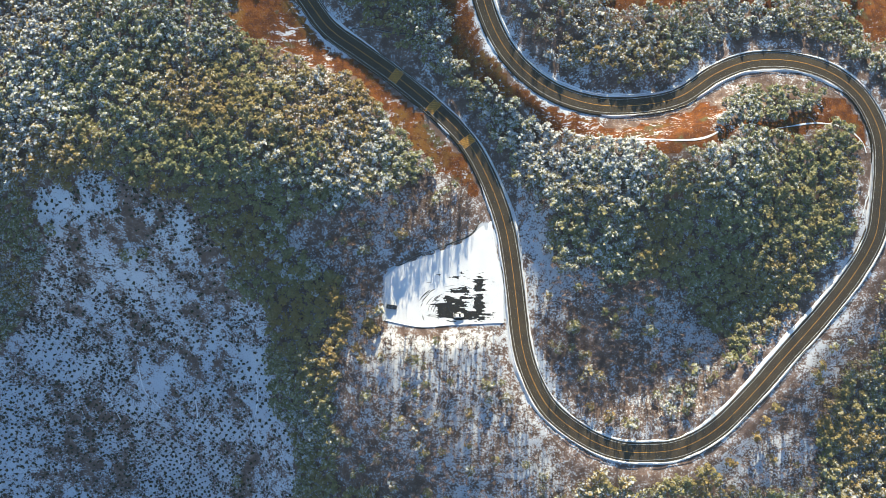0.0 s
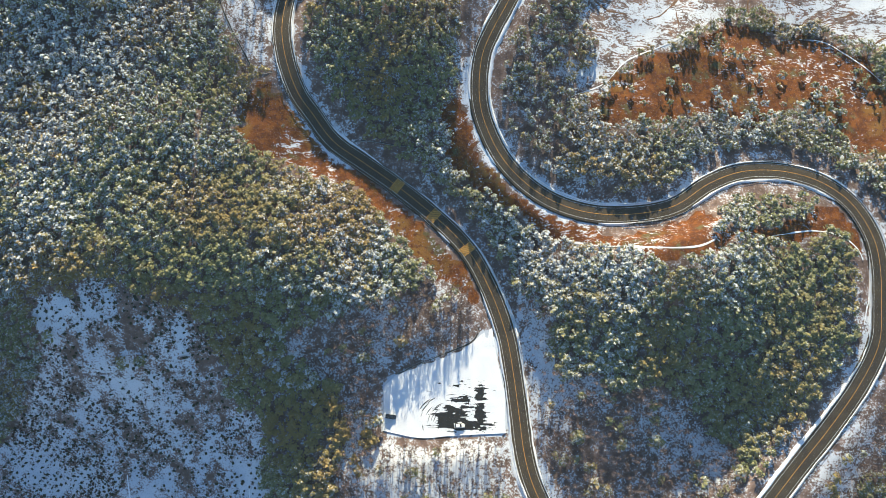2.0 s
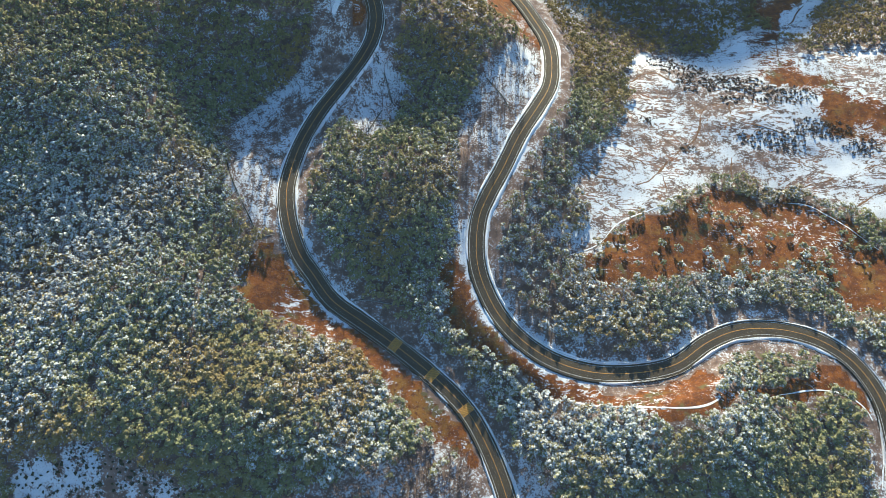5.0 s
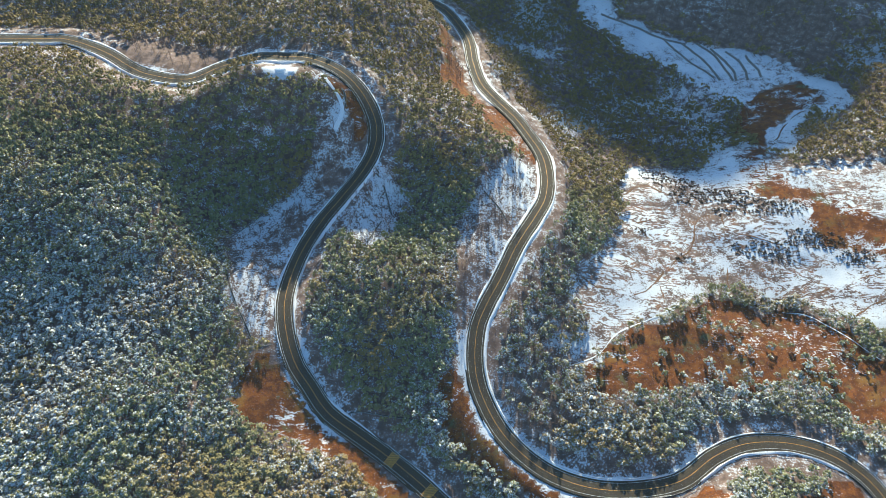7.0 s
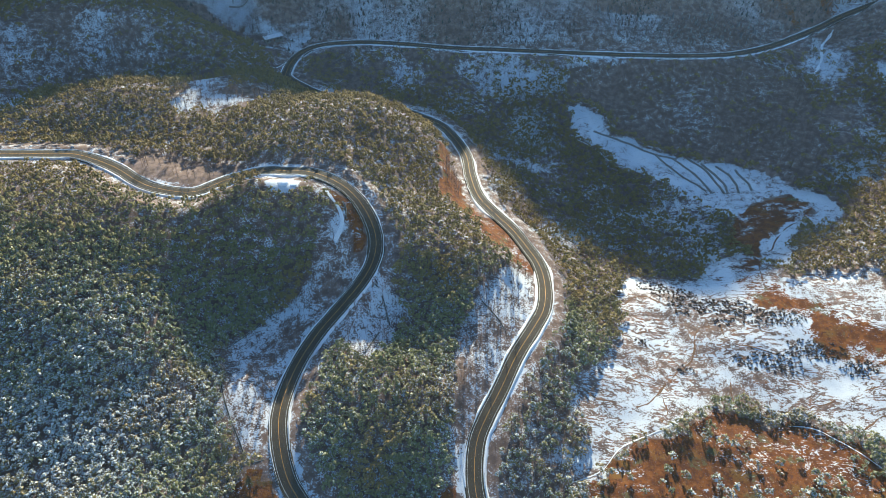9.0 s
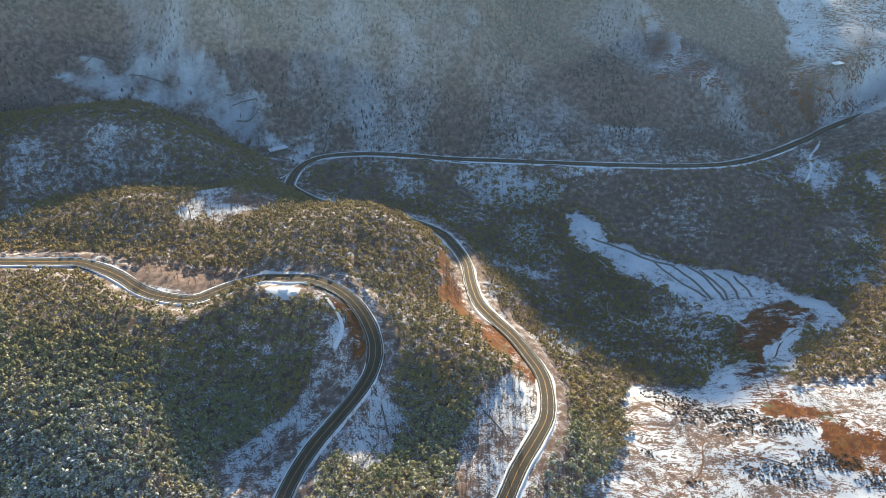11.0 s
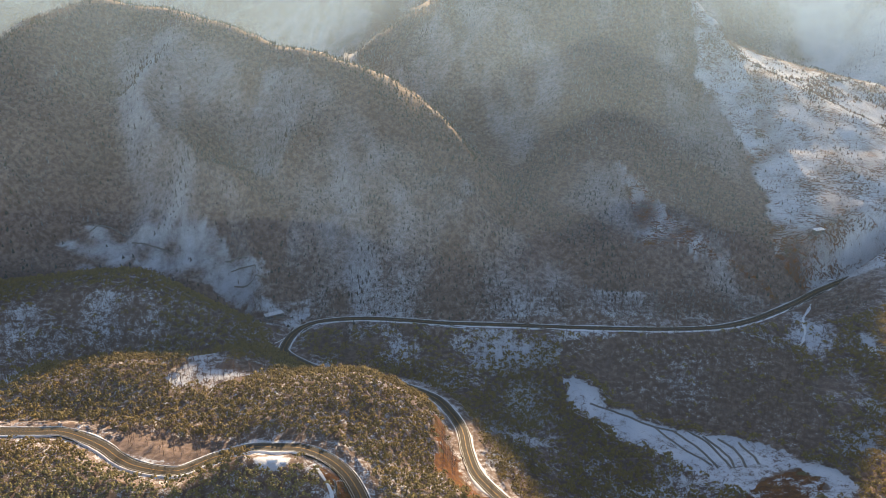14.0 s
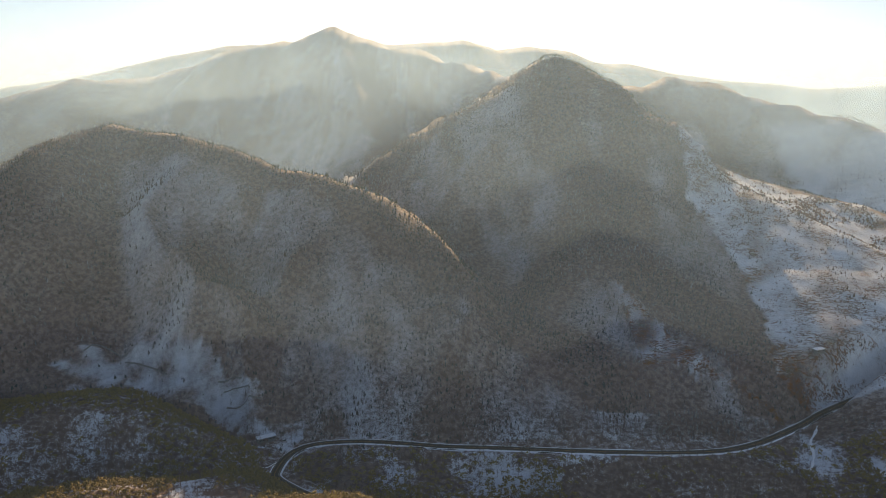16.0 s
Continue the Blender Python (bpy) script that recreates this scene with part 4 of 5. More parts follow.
def mountain_wood():
    x, y, r = scatter(-1000, 1150, 600, 1650, 4.2, 31)
    _, _, _, brush, _ = cover(x, y)
    crest = np.full(x.shape, 1e6)
    for line, _ in RIDGES[:5]:
        crest = np.minimum(crest, segments(x, y, line)[0])
    keep = (r < brush * (0.75 * (crest < 22) + 0.62 + 0.42 * waves(x, y, 120, 12.0, 3) + 0.45 * waves(2.4 * x, 0.6 * y, 50, 8.0, 3))) & (np.abs(x) < 0.62 * y + 60)
    x, y, crest = x[keep], y[keep], crest[keep]
    z, d = ground(x, y)
    keep = d > HALF + 4
    x, y, z, crest = x[keep], y[keep], z[keep], crest[keep]
    rng = np.random.default_rng(3)
    size = rng.uniform(0.6, 1.4, len(x))
    low = 1 - smooth(10, 120, z - 30)
    dark = -0.75 * aspect(x, y) + 0.9 * waves(x, y, 90, 6.0, 4) + 0.5 * low + 0.8 * (crest < 26) + rng.normal(0, 0.06, len(x)) > 0.45
    for pick, mat, name, tall, label in ((~dark, HAZEL, "mountain_wood", 3.0, "leafless grey-brown woods on the shaded mountain slopes"),
                                         (dark, EVERGREEN, "evergreen_wood", 2.4, "dark evergreen stands in the folds of the mountain")):
        v, f = planted([tents(90 + k, 2) for k in range(6)], x[pick], y[pick], z[pick] - 0.5, size[pick], size[pick] * tall, 4)
        tagged(new(name, raw_mesh(name, v, f, [mat])), label, "forest", kind="stuff")


mountain_wood()


def slide_brush():
    x, y, r = scatter(150, 1150, 600, 1500, 3.4, 33)
    in_slide = inside(x, y, SLIDE) | inside(x, y, SLIDE_2)
    keep = in_slide & (r < 0.28 + 0.7 * waves(x + y, 3 * (y - x), 70, 9.5, 4))
    x, y = x[keep], y[keep]
    z, d = ground(x, y)
    size = np.random.default_rng(13).uniform(0.4, 1.2, len(x)) * (1 + 0.9 * smooth(850, 1150, y))
    v, f = planted([tents(190 + k, 2) for k in range(6)], x[d > 8], y[d > 8], z[d > 8] - 0.2, size[d > 8], size[d > 8] * 1.5, 14)
    tagged(new("slope_brush", raw_mesh("slope_brush", v, f, [TWIGS])), "low reddish-brown brush on the open snowy slope", "brush", kind="stuff")


slide_brush()


def saplings():
    rng = np.random.default_rng(51)
    U, V = np.meshgrid(np.arange(-130, 130, 2.5), np.arange(-130, 130, 2.9))
    u, v = U.ravel() + rng.normal(0, 0.5, U.size), V.ravel() + rng.normal(0, 0.45, U.size) + 6 * np.sin(U.ravel() / 24 + V.ravel() / 40)
    x, y, r = -150 + 0.83 * u - 0.56 * v, 15 + 0.56 * u + 0.83 * v, rng.random(U.size)
    _, _, _, _, plant = cover(x, y)
    keep = plant & (r < 0.78 + 0.5 * waves(x, y, 30, 13.0, 3))
    x, y = x[keep], y[keep]
    z, _ = ground(x, y)
    size = np.random.default_rng(8).uniform(0.6, 1.15, len(x))
    v, f = planted([tents(120 + k, 2, 0.3) for k in range(4)], x, y, z - 0.05, size, size * 1.5, 6)
    tagged(new("saplings", raw_mesh("saplings", v, f, [SAPLING])), "rows of small dark saplings planted in snow", "saplings", kind="stuff")


saplings()


def bare_things():
    """The leafless trees round the lot, each a tree of its own."""
    protos = []
    for k in range(4):
        base = tagged(new("bare_tree"), "", "tree", "leafless roadside trees")
        v, f = trunk_shape(1.0, 0.024, 300 + k, 8)
        part("trunk", raw_mesh("trunk", v, f, [TWIGS]), base)
        v, f = BARE[k]
        part("twigs", raw_mesh("twigs", v, f, [TWIGS]), base)
        protos.append(base)
    words = ("thin leafless brown tree standing in snow", "slender bare tree with reddish-brown twigs", "low leafless tree beside the snowy lot")
    x, y, r = scatter(-44, 34, 10, 100, 5.2, 91)
    z, d = ground(x, y)
    _, _, _, brush, _ = cover(x, y)
    keep = (brush > 0.5) & (d > HALF + 3.5)
    rng = np.random.default_rng(6)
    for i in np.where(keep)[0][:110]:
        s = rng.uniform(5.0, 8.5)
        tagged(copy_thing(protos[i % 4], pose(x[i], y[i], z[i], 0, 0, rng.uniform(0, 360)) @ Matrix.Diagonal((s, s, s, 1))), words[i % 3])
    for p in protos:
        for c in p.children:
            bpy.data.objects.remove(c)
        bpy.data.objects.remove(p)


bare_things()


def draped(line, width, lift, seed=0.0):
    """A strip that follows the ground along a line, as places for its two edges."""
    c = spline(line, 1.5)
    s = sides(c)
    w = width / 2 * np.clip(1 + 0.7 * waves(c[:, 0], c[:, 1], 9, 3.0 + seed, 3), 0.1, 2.2)[:, None]
    a, b = c - s * w, c + s * w
    za, zb = ground(a[:, 0], a[:, 1])[0], ground(b[:, 0], b[:, 1])[0]
    return c, s, np.column_stack([a, za + lift]), np.column_stack([b, zb + lift])


def strip_mesh(name, rows, mat):
    """A mesh through several rows of places that run side by side."""
    n, m = len(rows[0]), len(rows)
    v = np.concatenate(rows)
    i = np.arange(n - 1)
    f = np.concatenate([np.stack([k * n + i, k * n + i + 1, (k + 1) * n + i + 1, (k + 1) * n + i], 1) for k in range(m - 1)])
    return raw_mesh(name, v, f, [mat])


def box(size, at=(0, 0, 0), bevel=0.0):
    bm = bmesh.new()
    bmesh.ops.create_cube(bm, size=1)
    bmesh.ops.scale(bm, vec=size, verts=bm.verts)
    if bevel:
        bmesh.ops.bevel(bm, geom=list(bm.edges), offset=bevel, segments=2, affect="EDGES", profile=0.6)
    bmesh.ops.translate(bm, vec=at, verts=bm.verts)
    return bm


def as_mesh(name, bm, mat, smooth_on=False):
    me = bpy.data.meshes.new(name)
    bmesh.ops.recalc_face_normals(bm, faces=bm.faces)
    bm.to_mesh(me)
    bm.free()
    me.materials.append(mat)
    if smooth_on:
        me.shade_smooth()
    return me


# ---- along the road
def snow_bank(side, seed):
    """Ploughed snow heaped along one edge of the road."""
    u = np.arange(len(LINE)) * 2.0
    h = 0.35 + 0.25 * waves(u, 0 * u, 14, seed, 3)
    w = 0.80 + 0.75 * waves(u, 0 * u, 22, seed + 2, 4)
    p = LINE + LINE_SIDE * (side * 9.0)
    dry = cover(p[:, 0], p[:, 1])[1].astype(float)
    for _ in range(5):
        dry[1:-1] = 0.25 * dry[:-2] + 0.5 * dry[1:-1] + 0.25 * dry[2:]
    h, w = np.clip(h * (1 - 0.8 * dry), 0.03, 0.9), np.clip(w * (1 - 0.88 * dry), 0.12, 2.4)
    rows = []
    for f, g in ((0.0, -0.3), (0.18, 0.75), (0.5, 1.0), (0.8, 0.55), (1.1, -0.2), (1.5, -2.6)):
        p = LINE + LINE_SIDE * (side * (HALF - 0.25 + f * w + 0.12 * waves(u, 0 * u, 5, seed + 5, 2)))[:, None]
        rows.append(np.column_stack([p, LINE_Z - 0.12 + g * h]))
    me = strip_mesh("snow_bank", rows, SNOW)
    me.shade_smooth()
    tagged(new("snow_bank", me), "low bank of ploughed snow along the road edge", "snow bank", kind="structure")


snow_bank(-1, 3.0)
snow_bank(1, 8.0)


def along(first, last, side, off):
    """Places beside the road between two of its stations."""
    k = np.arange(first, last)
    return LINE[k] + LINE_SIDE[k] * (side * off), LINE_Z[k]


def guardrail(first, last, side):
    """A steel crash barrier: a waved beam on posts."""
    p, z = along(first, last, side, HALF + 0.35)
    rail = tagged(new("guardrail"), "galvanised steel guardrail on posts beside the road", "guardrail", "roadside guardrails")
    out = sides(p) * side
    rows = [np.column_stack([p + out * o, z + h]) for o, h in ((0.0, 0.42), (-0.06, 0.50), (0.0, 0.57), (-0.06, 0.65), (0.0, 0.73), (0.03, 0.73), (0.03, 0.42))]
    part("beam", strip_mesh("beam", rows, STEEL), rail)
    for q, h in list(zip(p, z))[::2]:
        ob = part("post", POST, rail)
        ob.location = (*q, h)
    return rail


POST = as_mesh("post", box((0.14, 0.14, 1.1), (0, 0, 0.2), 0.02), STEEL)
FIRST = int(np.where(LINE[:, 0] > -95)[0][0])
for side, spans in ((1, ((0, 160), (205, 330), (345, 470))), (-1, ((60, 130), (150, 205), (300, 420)))):
    for a, b in spans:
        for k in range(a, b, 26):
            if FIRST + k + 25 < len(LINE):
                guardrail(FIRST + k, FIRST + min(k + 24, b), side)


def speed_hump(place):
    """A band of yellow hatching across both lanes over a low hump."""
    i = int(((LINE - np.array(place)) ** 2).sum(1).argmin())
    d = np.array([-LINE_SIDE[i][1], LINE_SIDE[i][0]])
    turn = math.degrees(math.atan2(d[1], d[0]))
    base = tagged(new("speed_hump"), "yellow hatched speed hump painted across the road", "speed hump", "speed humps on the road")
    tilt = math.degrees(math.atan2(LINE_Z[i + 1] - LINE_Z[i - 1], np.linalg.norm(LINE[i + 1] - LINE[i - 1])))
    base.matrix_world = pose(*LINE[i], LINE_Z[i] + 0.09, 0, -tilt, turn)
    bm = bmesh.new()
    prof = [(-1.8, 0.0), (-1.0, 0.06), (0, 0.09), (1.0, 0.06), (1.8, 0.0)]
    left = [bm.verts.new((a, -3.15, h)) for a, h in prof]
    right = [bm.verts.new((a, 3.15, h)) for a, h in prof]
    for k in range(4):
        bm.faces.new((left[k], left[k + 1], right[k + 1], right[k]))
    part("hump", as_mesh("hump", bm, HUMP_PAINT), base)
    for k in range(2):
        ob = part("border_line", as_mesh("border_line", box((0.28, 6.3, 0.02), (0, 0, 0.01)), YELLOW_PAINT), base)
        ob.location = (-1.95 + 3.9 * k, 0, 0)
    for k in range(5):
        bar = as_mesh("stripe", box((4.2, 0.32, 0.02)), YELLOW_PAINT)
        ob = part("stripe", bar, base)
        ob.location, ob.rotation_euler = (0, -2.5 + 1.25 * k, 0.10), (0, 0, radians(38))
    return base


HUMP_PAINT = plain_material("faded_yellow_hump", (0.20, 0.12, 0.03), (0.34, 0.19, 0.04), 1.2)
for spot in HUMPS:
    speed_hump(spot)


def drain(line, seed):
    """An open concrete ditch: two kerbs and a wet floor."""
    c = spline(line, 1.5)
    s = sides(c)
    z = ground(c[:, 0], c[:, 1])[0]
    base = tagged(new("drainage_ditch"), "narrow concrete drainage ditch on the slope", "ditch", "slope drains")
    for k in (-1, 1):
        rows = [np.column_stack([c + s * (k * o), z + h]) for o, h in ((0.50, -0.2), (0.46, 0.13), (0.32, 0.15), (0.30, -0.1))]
        part("kerb", strip_mesh("kerb", rows, CONCRETE), base)
    part("ditch_floor", strip_mesh("ditch_floor", [np.column_stack([c + s * o, z + 0.02]) for o in (-0.31, 0.31)], WET), base)


for i, line in enumerate(DITCHES):
    drain(line, i)
for i, line in enumerate(SNOW_TRACKS):
    c, s, a, b = draped(line, 0.6 if i not in (5, 6, 7) else 2.2, 0.12, i)
    me = strip_mesh("track", [a, 0.5 * (a + b) + (0, 0, 0.08), b], SNOW)
    tagged(new("track", me), "narrow snow-covered track across the slope", "track", kind="structure")
for i, line in enumerate(EARTH_TRACKS):
    c = spline(line, 1.2)
    c = c + 1.3 * np.stack([waves(c[:, 0], c[:, 1], 13, 2.0 + i, 3), waves(c[:, 0], c[:, 1], 13, 5.0 + i, 3)], 1)
    s, z = sides(c), ground(c[:, 0], c[:, 1])[0]
    w = np.clip(0.42 + 0.55 * waves(c[:, 0], c[:, 1], 8, 3.0 + i, 3), 0.02, 1.0)[:, None]
    deep = 0.22 * smooth(0.05, 0.3, w[:, 0]) - 0.12
    rows = [np.column_stack([c - s * w, z - 0.15 + deep]), np.column_stack([c, z + deep]), np.column_stack([c + s * w, z - 0.15 + deep])]
    tagged(new("track", strip_mesh("track", rows, EARTH)), "bare earth track between snowy plots", "track", kind="structure")


def field_bund(line):
    """The stone-faced edge of a terrace."""
    c = spline(line, 1.5)
    s = sides(c)
    z = ground(c[:, 0], c[:, 1])[0]
    j = 0.3 * waves(c[:, 0], c[:, 1], 5, 4.0, 2)
    rows = [np.column_stack([c + s * (o + j)[:, None], z + h]) for o, h in ((-0.9, -0.3), (-0.7, 0.75), (0.1, 0.9), (0.9, -0.3))]
    tagged(new("terrace_wall", strip_mesh("terrace_wall", rows, STONE)), "low dark stone wall between snowy terraces", "wall", "terrace walls")


for line in BUNDS:
    field_bund(line)


# ---- the parking lot
def parking_lot():
    p = np.array(PAD, float)
    bm = bmesh.new()
    top = [bm.verts.new((*q, lot_height(q[1]) + 0.12)) for q in p]
    low = [bm.verts.new((*q, lot_height(q[1]) - 0.6)) for q in p]
    bm.faces.new(top)
    for k in range(len(p)):
        bm.faces.new((top[k], low[k], low[(k + 1) % len(p)], top[(k + 1) % len(p)]))
    bmesh.ops.triangulate(bm, faces=bm.faces[:1])
    lot = tagged(new("parking_lot", as_mesh("parking_lot", bm, SMOOTH_SNOW)), "triangular parking lot covered with smooth fresh snow", "parking lot", kind="structure")
    X, Y = np.meshgrid(np.arange(-14, 26, 0.2), np.arange(25, 54, 0.2))
    x, y = X.ravel(), Y.ravel()
    jag = 0.55 * waves(x, 2.6 * y, 4.0, 7.0, 4) + 0.75 * waves(0.6 * x + 0.3 * y, 4.0 * y, 2.2, 5.0, 3)

    def blob(cx, cy, rx, ry):
        return 1 - np.sqrt(((x - cx) / rx) ** 2 + ((y - cy) / ry) ** 2)
    v = np.maximum.reduce([blob(3.5, 33.5, 8.0, 5.0), blob(9.0, 30.0, 14.0, 2.4), 0.9 * blob(16.5, 35.0, 3.0, 7.0), 0.7 * blob(16.0, 43.5, 2.6, 5.0), 0.35 * blob(9.0, 39.0, 8.0, 7.0) - 0.15])
    keep = (v + 0.5 * jag > 0.05) & inside(x, y, PAD)
    i = np.where(keep)[0]
    w = X.shape[1]
    ok = np.zeros(x.size, bool)
    ok[i] = True
    i = i[(i % w < w - 1) & (i // w < X.shape[0] - 1)]
    i = i[ok[i + 1] & ok[i + w] & ok[i + w + 1]]
    used, inv = np.unique(np.stack([i, i + 1, i + w + 1, i + w], 1).ravel(), return_inverse=True)
    wob = 0.12 * np.stack([waves(x[used], y[used], 1.0, 2.0, 2), waves(x[used], y[used], 1.0, 3.0, 2)], 1)
    me = raw_mesh("thawed_asphalt", np.column_stack([x[used] + wob[:, 0], y[used] + wob[:, 1], lot_height(y[used]) + 0.135]), inv.reshape(-1, 4), [BLACK_ASPHALT])
    part("thawed_asphalt", me, lot)
    rng = np.random.default_rng(3)
    for i in range(26):
        r, a, span = rng.uniform(7, 17), rng.uniform(0.2, 3.4), rng.uniform(0.15, 0.6)
        u = np.linspace(a, a + span, 14)
        c = np.column_stack([4.5 + r * np.cos(u), 31 + 0.8 * r * np.sin(u)])
        if inside(c[:, 0], c[:, 1], PAD).all():
            s = sides(c)
            t = 0.16 * np.sin(np.linspace(0, math.pi, 14))[:, None] * rng.uniform(0.5, 1.5)
            h = lot_height(c[:, 1]) + 0.138
            part("tyre_mark", strip_mesh("tyre_mark", [np.column_stack([c - s * t, h]), np.column_stack([c + s * t, h])], BLACK_ASPHALT), lot)
    return lot


SMOOTH_SNOW = plain_material("smooth_snow", (0.80, 0.82, 0.85), (0.88, 0.88, 0.88), 0.15, 0.7, 0.3, 0.0, 0.03)
BLACK_ASPHALT = plain_material("wet_black_asphalt", (0.012, 0.012, 0.013), (0.022, 0.021, 0.020), 0.8, 0.6)
LOT = parking_lot()


def low_wall(line, label):
    c = spline(line, 1.0)
    s = sides(c)
    rows = [np.column_stack([c + s * o, lot_height(c[:, 1]) + h]) for o, h in ((-0.20, -0.8), (-0.18, 0.26), (0.18, 0.26), (0.20, -0.8))]
    tagged(new("low_wall", strip_mesh("low_wall", rows, CONCRETE)), label, "wall")
    rows = [np.column_stack([c + s * o, lot_height(c[:, 1]) + h]) for o, h in ((-0.22, 0.26), (-0.1, 0.34), (0.1, 0.34), (0.22, 0.26))]
    tagged(new("snow_cap", strip_mesh("snow_cap", rows, SNOW)), "thin cap of snow lying on the low wall", "snow", kind="structure")


low_wall([PAD[4], PAD[5], PAD[6], PAD[7]], "low concrete wall along the edge of the snowy lot")
low_wall([PAD[7], PAD[8]], "short concrete wall at the end of the snowy lot")


def car(spot, turn, paint, label, long=4.6, wide=1.85, tall=1.65):
    """A parked car: rounded body, glass cabin under a roof, wheels and lamps."""
    base = tagged(new("car"), label, "car")
    base.matrix_world = pose(*spot, lot_height(spot[1]) + 0.14, 0, 0, turn)

    def hull(sections, name, mat):
        bm = bmesh.new()
        rings = []
        for xx, lo, hi, w in sections:
            r = 0.12
            ring = [(-w, lo), (w, lo), (w, hi - r), (w - r, hi), (-w + r, hi), (-w, hi - r)]
            rings.append([bm.verts.new((xx, a, b)) for a, b in ring])
        for a, b in zip(rings, rings[1:]):
            for k in range(6):
                bm.faces.new((a[k], a[(k + 1) % 6], b[(k + 1) % 6], b[k]))
        bm.faces.new(rings[0][::-1]), bm.faces.new(rings[-1])
        bmesh.ops.recalc_face_normals(bm, faces=bm.faces)
        bmesh.ops.bevel(bm, geom=list(bm.edges), offset=0.04, segments=1, affect="EDGES")
        return part(name, as_mesh(name, bm, mat), base)
    h, w = long / 2, wide / 2
    hull([(-h, 0.45, 0.85, w * 0.86), (-h + 0.15, 0.3, 0.98, w * 0.97), (-h * 0.4, 0.25, 1.0, w), (h * 0.35, 0.25, 0.98, w), (h - 0.3, 0.28, 0.86, w * 0.95), (h, 0.42, 0.7, w * 0.82)], "body", paint)
    hull([(-h * 0.86, 0.95, 1.1, w * 0.88), (-h * 0.66, 0.95, tall - 0.06, w * 0.78), (h * 0.02, 0.95, tall - 0.04, w * 0.78), (h * 0.38, 0.95, 1.05, w * 0.88)], "window", CAR_GLASS)
    part("roof", as_mesh("roof", box((long * 0.36, wide * 0.76, 0.07), (-h * 0.3, 0, tall), 0.03), paint), base)
    for sx in (-1, 1):
        for sy in (-1, 1):
            bm = bmesh.new()
            bmesh.ops.create_cone(bm, cap_ends=True, segments=18, radius1=0.33, radius2=0.33, depth=0.22)
            bmesh.ops.rotate(bm, verts=bm.verts, matrix=Matrix.Rotation(radians(90), 3, "X"))
            bmesh.ops.bevel(bm, geom=[e for e in bm.edges if len(e.link_faces) == 2 and e.calc_face_angle() > 1], offset=0.04, segments=2, affect="EDGES")
            ob = part("wheel", as_mesh("wheel", bm, RUBBER), base)
            ob.location = (sx * long * 0.3, sy * (w - 0.1), 0.33)
            hub = part("rim", as_mesh("rim", box((0.3, 0.03, 0.3), (0, sy * 0.115, 0), 0.012), STEEL), ob)
        for sy in (-1, 1):
            ob = part("headlight" if sx > 0 else "tail_light", as_mesh("light", box((0.06, 0.34, 0.14), (0, 0, 0), 0.02), LAMP_GLASS), base)
            ob.location = (sx * (h - 0.03), sy * w * 0.62, 0.66)
    return base


car(CAR_DARK, -8, DARK_CAR, "dark sport utility car parked at the edge of the snowy lot", 4.7, 1.9, 1.7)
car(CAR_WHITE, 4, WHITE_CAR, "white car parked on thawed asphalt in the lot", 4.5, 1.8, 1.5)


# ---- houses in the valley
def house(a, b, deep, tall, label, windows=5):
    """A long low house: walls, a mono-pitch roof under snow, a door and a row of windows."""
    a, b = np.array(a), np.array(b)
    long = float(np.linalg.norm(b - a))
    mid, turn = (a + b) / 2, math.degrees(math.atan2(*(b - a)[::-1]))
    z = float(ground(mid[:1], mid[1:])[0][0])
    base = tagged(new("house"), label, "house")
    base.matrix_world = pose(*mid, z, 0, 0, turn)
    part("wall", as_mesh("wall", box((long - 0.8, deep - 0.8, tall + 1.5), (0, 0, tall / 2 - 0.75)), WALL_PANEL), base)
    bm = box((long, deep, 0.3), (0, 0, tall + 0.35), 0.05)
    for v in bm.verts:
        v.co.z += 0.11 * v.co.y
    roof = part("roof", as_mesh("roof", bm, CONCRETE), base)
    bm = box((long - 0.3, deep - 0.3, 0.24), (0, 0, tall + 0.64), 0.08)
    for v in bm.verts:
        v.co.z += 0.11 * v.co.y
    part("snow_cover", as_mesh("snow_cover", bm, SNOW), roof)
    step = (long - 2.5) / windows
    for k in range(windows):
        xx = -long / 2 + 1.25 + step * (k + 0.5)
        if k == windows // 2:
            ob = part("door", as_mesh("door", box((1.1, 0.1, 2.1), (0, 0, 1.05), 0.02), EARTH), base, "brown door")
            ob.location = (xx, -deep / 2 + 0.38, 0)
        else:
            ob = part("window", as_mesh("window", box((step * 0.62, 0.1, 1.3), (0, 0, 0), 0.02), WINDOW_GLASS), base)
            ob.location = (xx, -deep / 2 + 0.38, 1.6)
            sill = part("sill", as_mesh("sill", box((step * 0.7, 0.18, 0.1)), CONCRETE), ob)
            sill.location = (0, -0.04, -0.7)
    return base


house(HOUSE_A, HOUSE_B, 6.5, 3.2, "long low grey house with a snow-covered roof by the valley road")
house((FARM[0] - 6, FARM[1] - 2), (FARM[0] + 6, FARM[1] + 3), 6.0, 3.0, "small farmhouse under snow at the foot of the mountain", 3)


def mound(spot, r, label):
    """A round grassy mound under snow, with a bank behind it."""
    bm = bmesh.new()
    bmesh.ops.create_uvsphere(bm, u_segments=20, v_segments=10, radius=1)
    z = float(ground(np.array([spot[0]]), np.array([spot[1]]))[0][0])
    for v in bm.verts:
        k = 1 + 0.12 * noise.noise(v.co * 1.7)
        v.co = Vector((v.co.x * r * k, v.co.y * r * k, v.co.z * r * 0.42))
    ob = tagged(new("snowy_mound", as_mesh("snowy_mound", bm, SNOW, True)), label, "mound", "burial mounds")
    ob.location = (*spot, z)


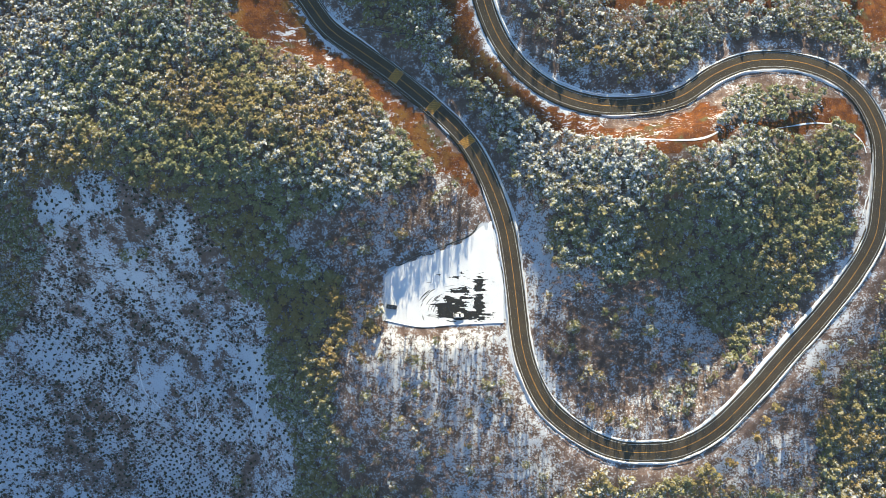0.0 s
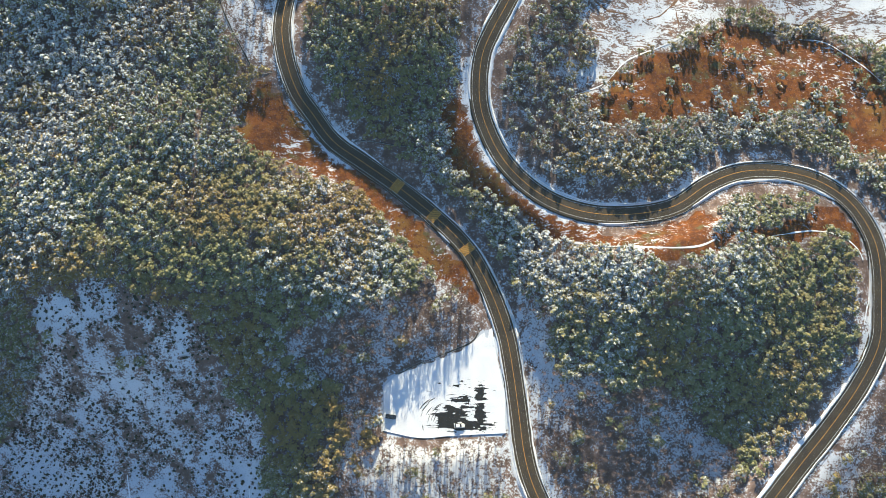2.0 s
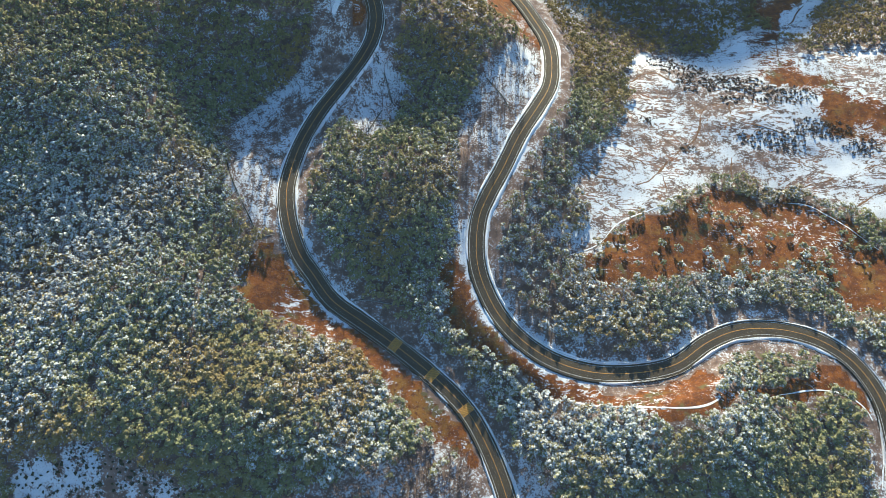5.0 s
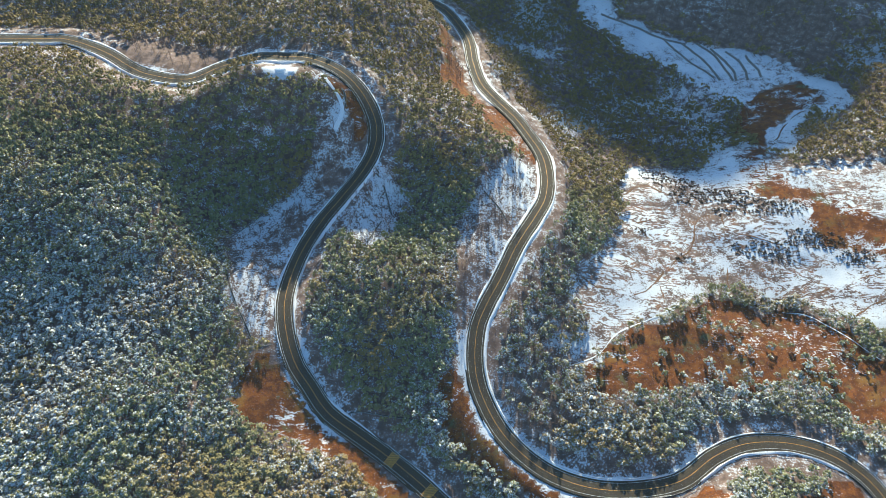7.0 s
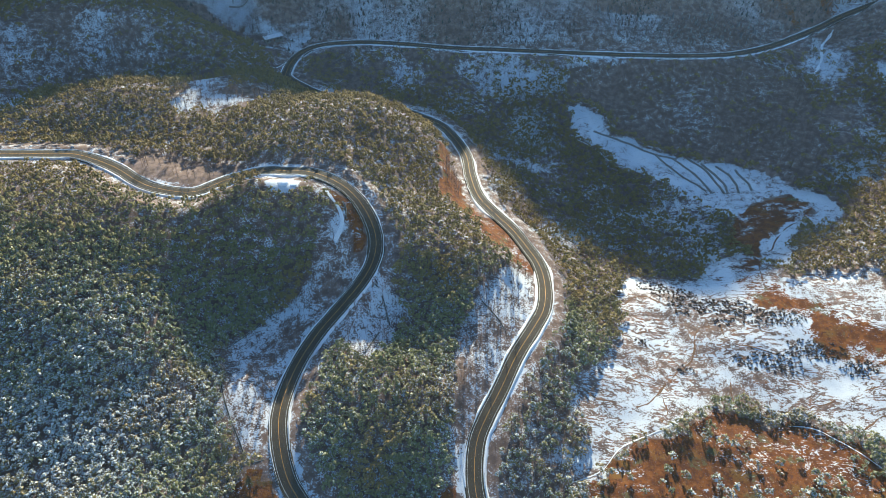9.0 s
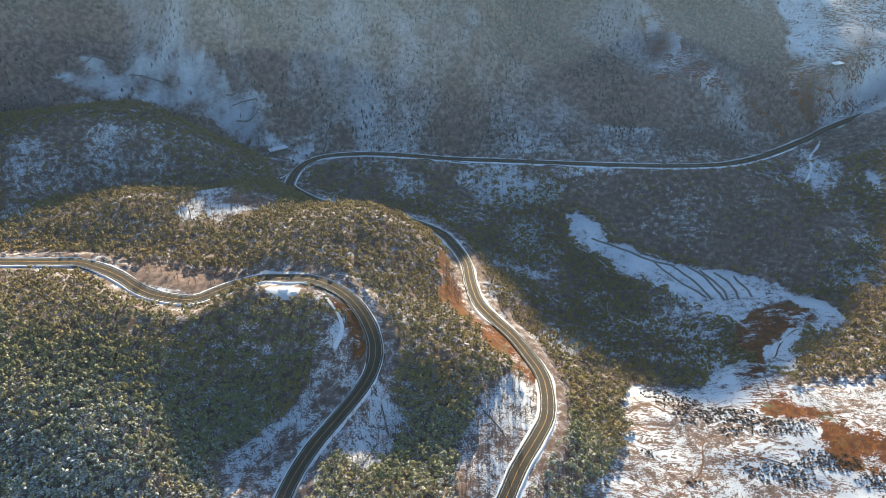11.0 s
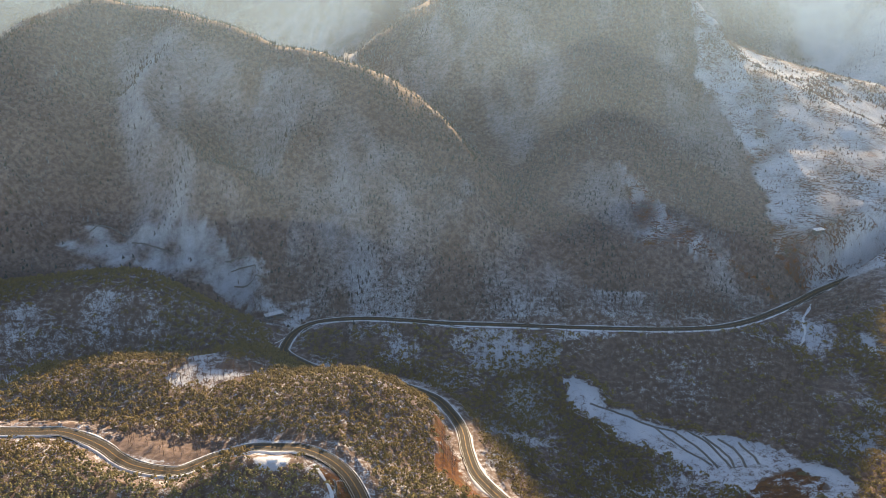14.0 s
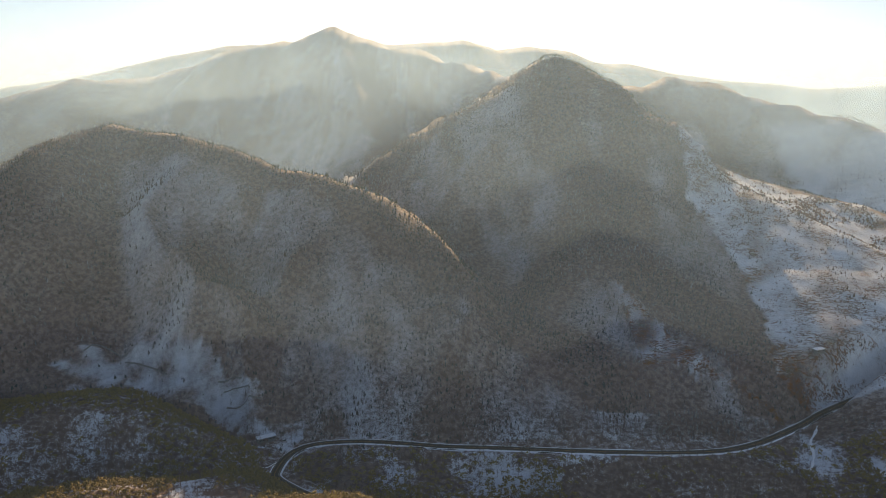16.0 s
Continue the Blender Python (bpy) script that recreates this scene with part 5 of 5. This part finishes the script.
mound(CLEARING, 3.2, "round grassy mound under snow in a small clearing")
mound((CLEARING[0] + 6, CLEARING[1] - 1), 1.9, "small snow-covered mound beside a larger one")
mound((377, 550), 4.0, "snow-covered round mound in a clearing by the valley road")


# ---- shrubs in the fields
def shrubs():
    rng = np.random.default_rng(77)
    x, y, s = [], [], []
    for cx, cy, r in SHRUBS:
        for k in range(int(r * r * 1.5)):
            a, d = rng.uniform(0, 6.28), r * math.sqrt(rng.random())
            x.append(cx + 1.5 * d * math.cos(a)), y.append(cy + 0.8 * d * math.sin(a)), s.append(rng.uniform(0.25, 0.75))
    x, y, s = map(np.array, (x, y, s))
    v, f = planted([tents(140 + k, 4, 0.7) for k in range(5)], x, y, ground(x, y)[0] - 0.1, s, s, 14)
    tagged(new("shrubs", raw_mesh("shrubs", v, f, [BRUSH])), "dark leafless shrubs in the snowy fields", "shrubs", kind="stuff")


shrubs()


def mist_curtain(away, density, top, seed):
    """An upright veil of mist across the valley, thinning out towards the ground and the sky."""
    xs = np.linspace(-1.1 * away - 600, 1.1 * away + 600, 90)
    ys = away + 12 * np.sin(xs / 260 + 2.1 * seed)
    low, _ = ground(xs, ys)
    rows = np.linspace(0, 1, 24) ** 1.3
    X, R = np.meshgrid(xs, rows)
    Y = np.broadcast_to(ys, X.shape)
    Z = low + (np.maximum(top, low + 200) - low) * R
    m = density * smooth(20, 150, Z - np.maximum(low, 40)) * (1 - smooth(0.6, 1.0, R))
    return veil(X, Y, Z, m)


def mist_layer(height, density):
    """A level veil of mist below the flight, thinning out where the slopes rise to it."""
    X, Y = np.meshgrid(np.linspace(-900, 900, 80), np.linspace(-500, 1000, 80))
    low, _ = ground(X.ravel(), Y.ravel())
    low = low.reshape(X.shape)
    m = density * (0.5 + 0.5 * smooth(120, 380, Y)) * smooth(10, 90, height - low) * (1 - smooth(330, 620, np.hypot(X, Y - 150)))
    return veil(X, Y, np.full(X.shape, height), m)


def veil(X, Y, Z, m):
    h, w = X.shape
    i = (np.arange(h - 1)[:, None] * w + np.arange(w - 1)[None]).ravel()
    me = raw_mesh("mist", np.stack([X.ravel(), Y.ravel(), Z.ravel()], 1), np.stack([i, i + 1, i + w + 1, i + w], 1), [MIST])
    me.attributes.new("mist", "FLOAT", "POINT").data.foreach_set("value", m.ravel().astype("f"))
    return tagged(new("mist", me), "thin winter mist hanging over the valley", "mist", kind="structure")


for away, density, top, seed in ((600, 0.065, 450, 0), (740, 0.065, 470, 1), (900, 0.085, 500, 2), (1110, 0.12, 530, 3), (1400, 0.14, 560, 4), (1900, 0.20, 640, 5), (2800, 0.42, 640, 6)):
    mist_curtain(away, density, top, seed)
mist_layer(185.0, 0.05)
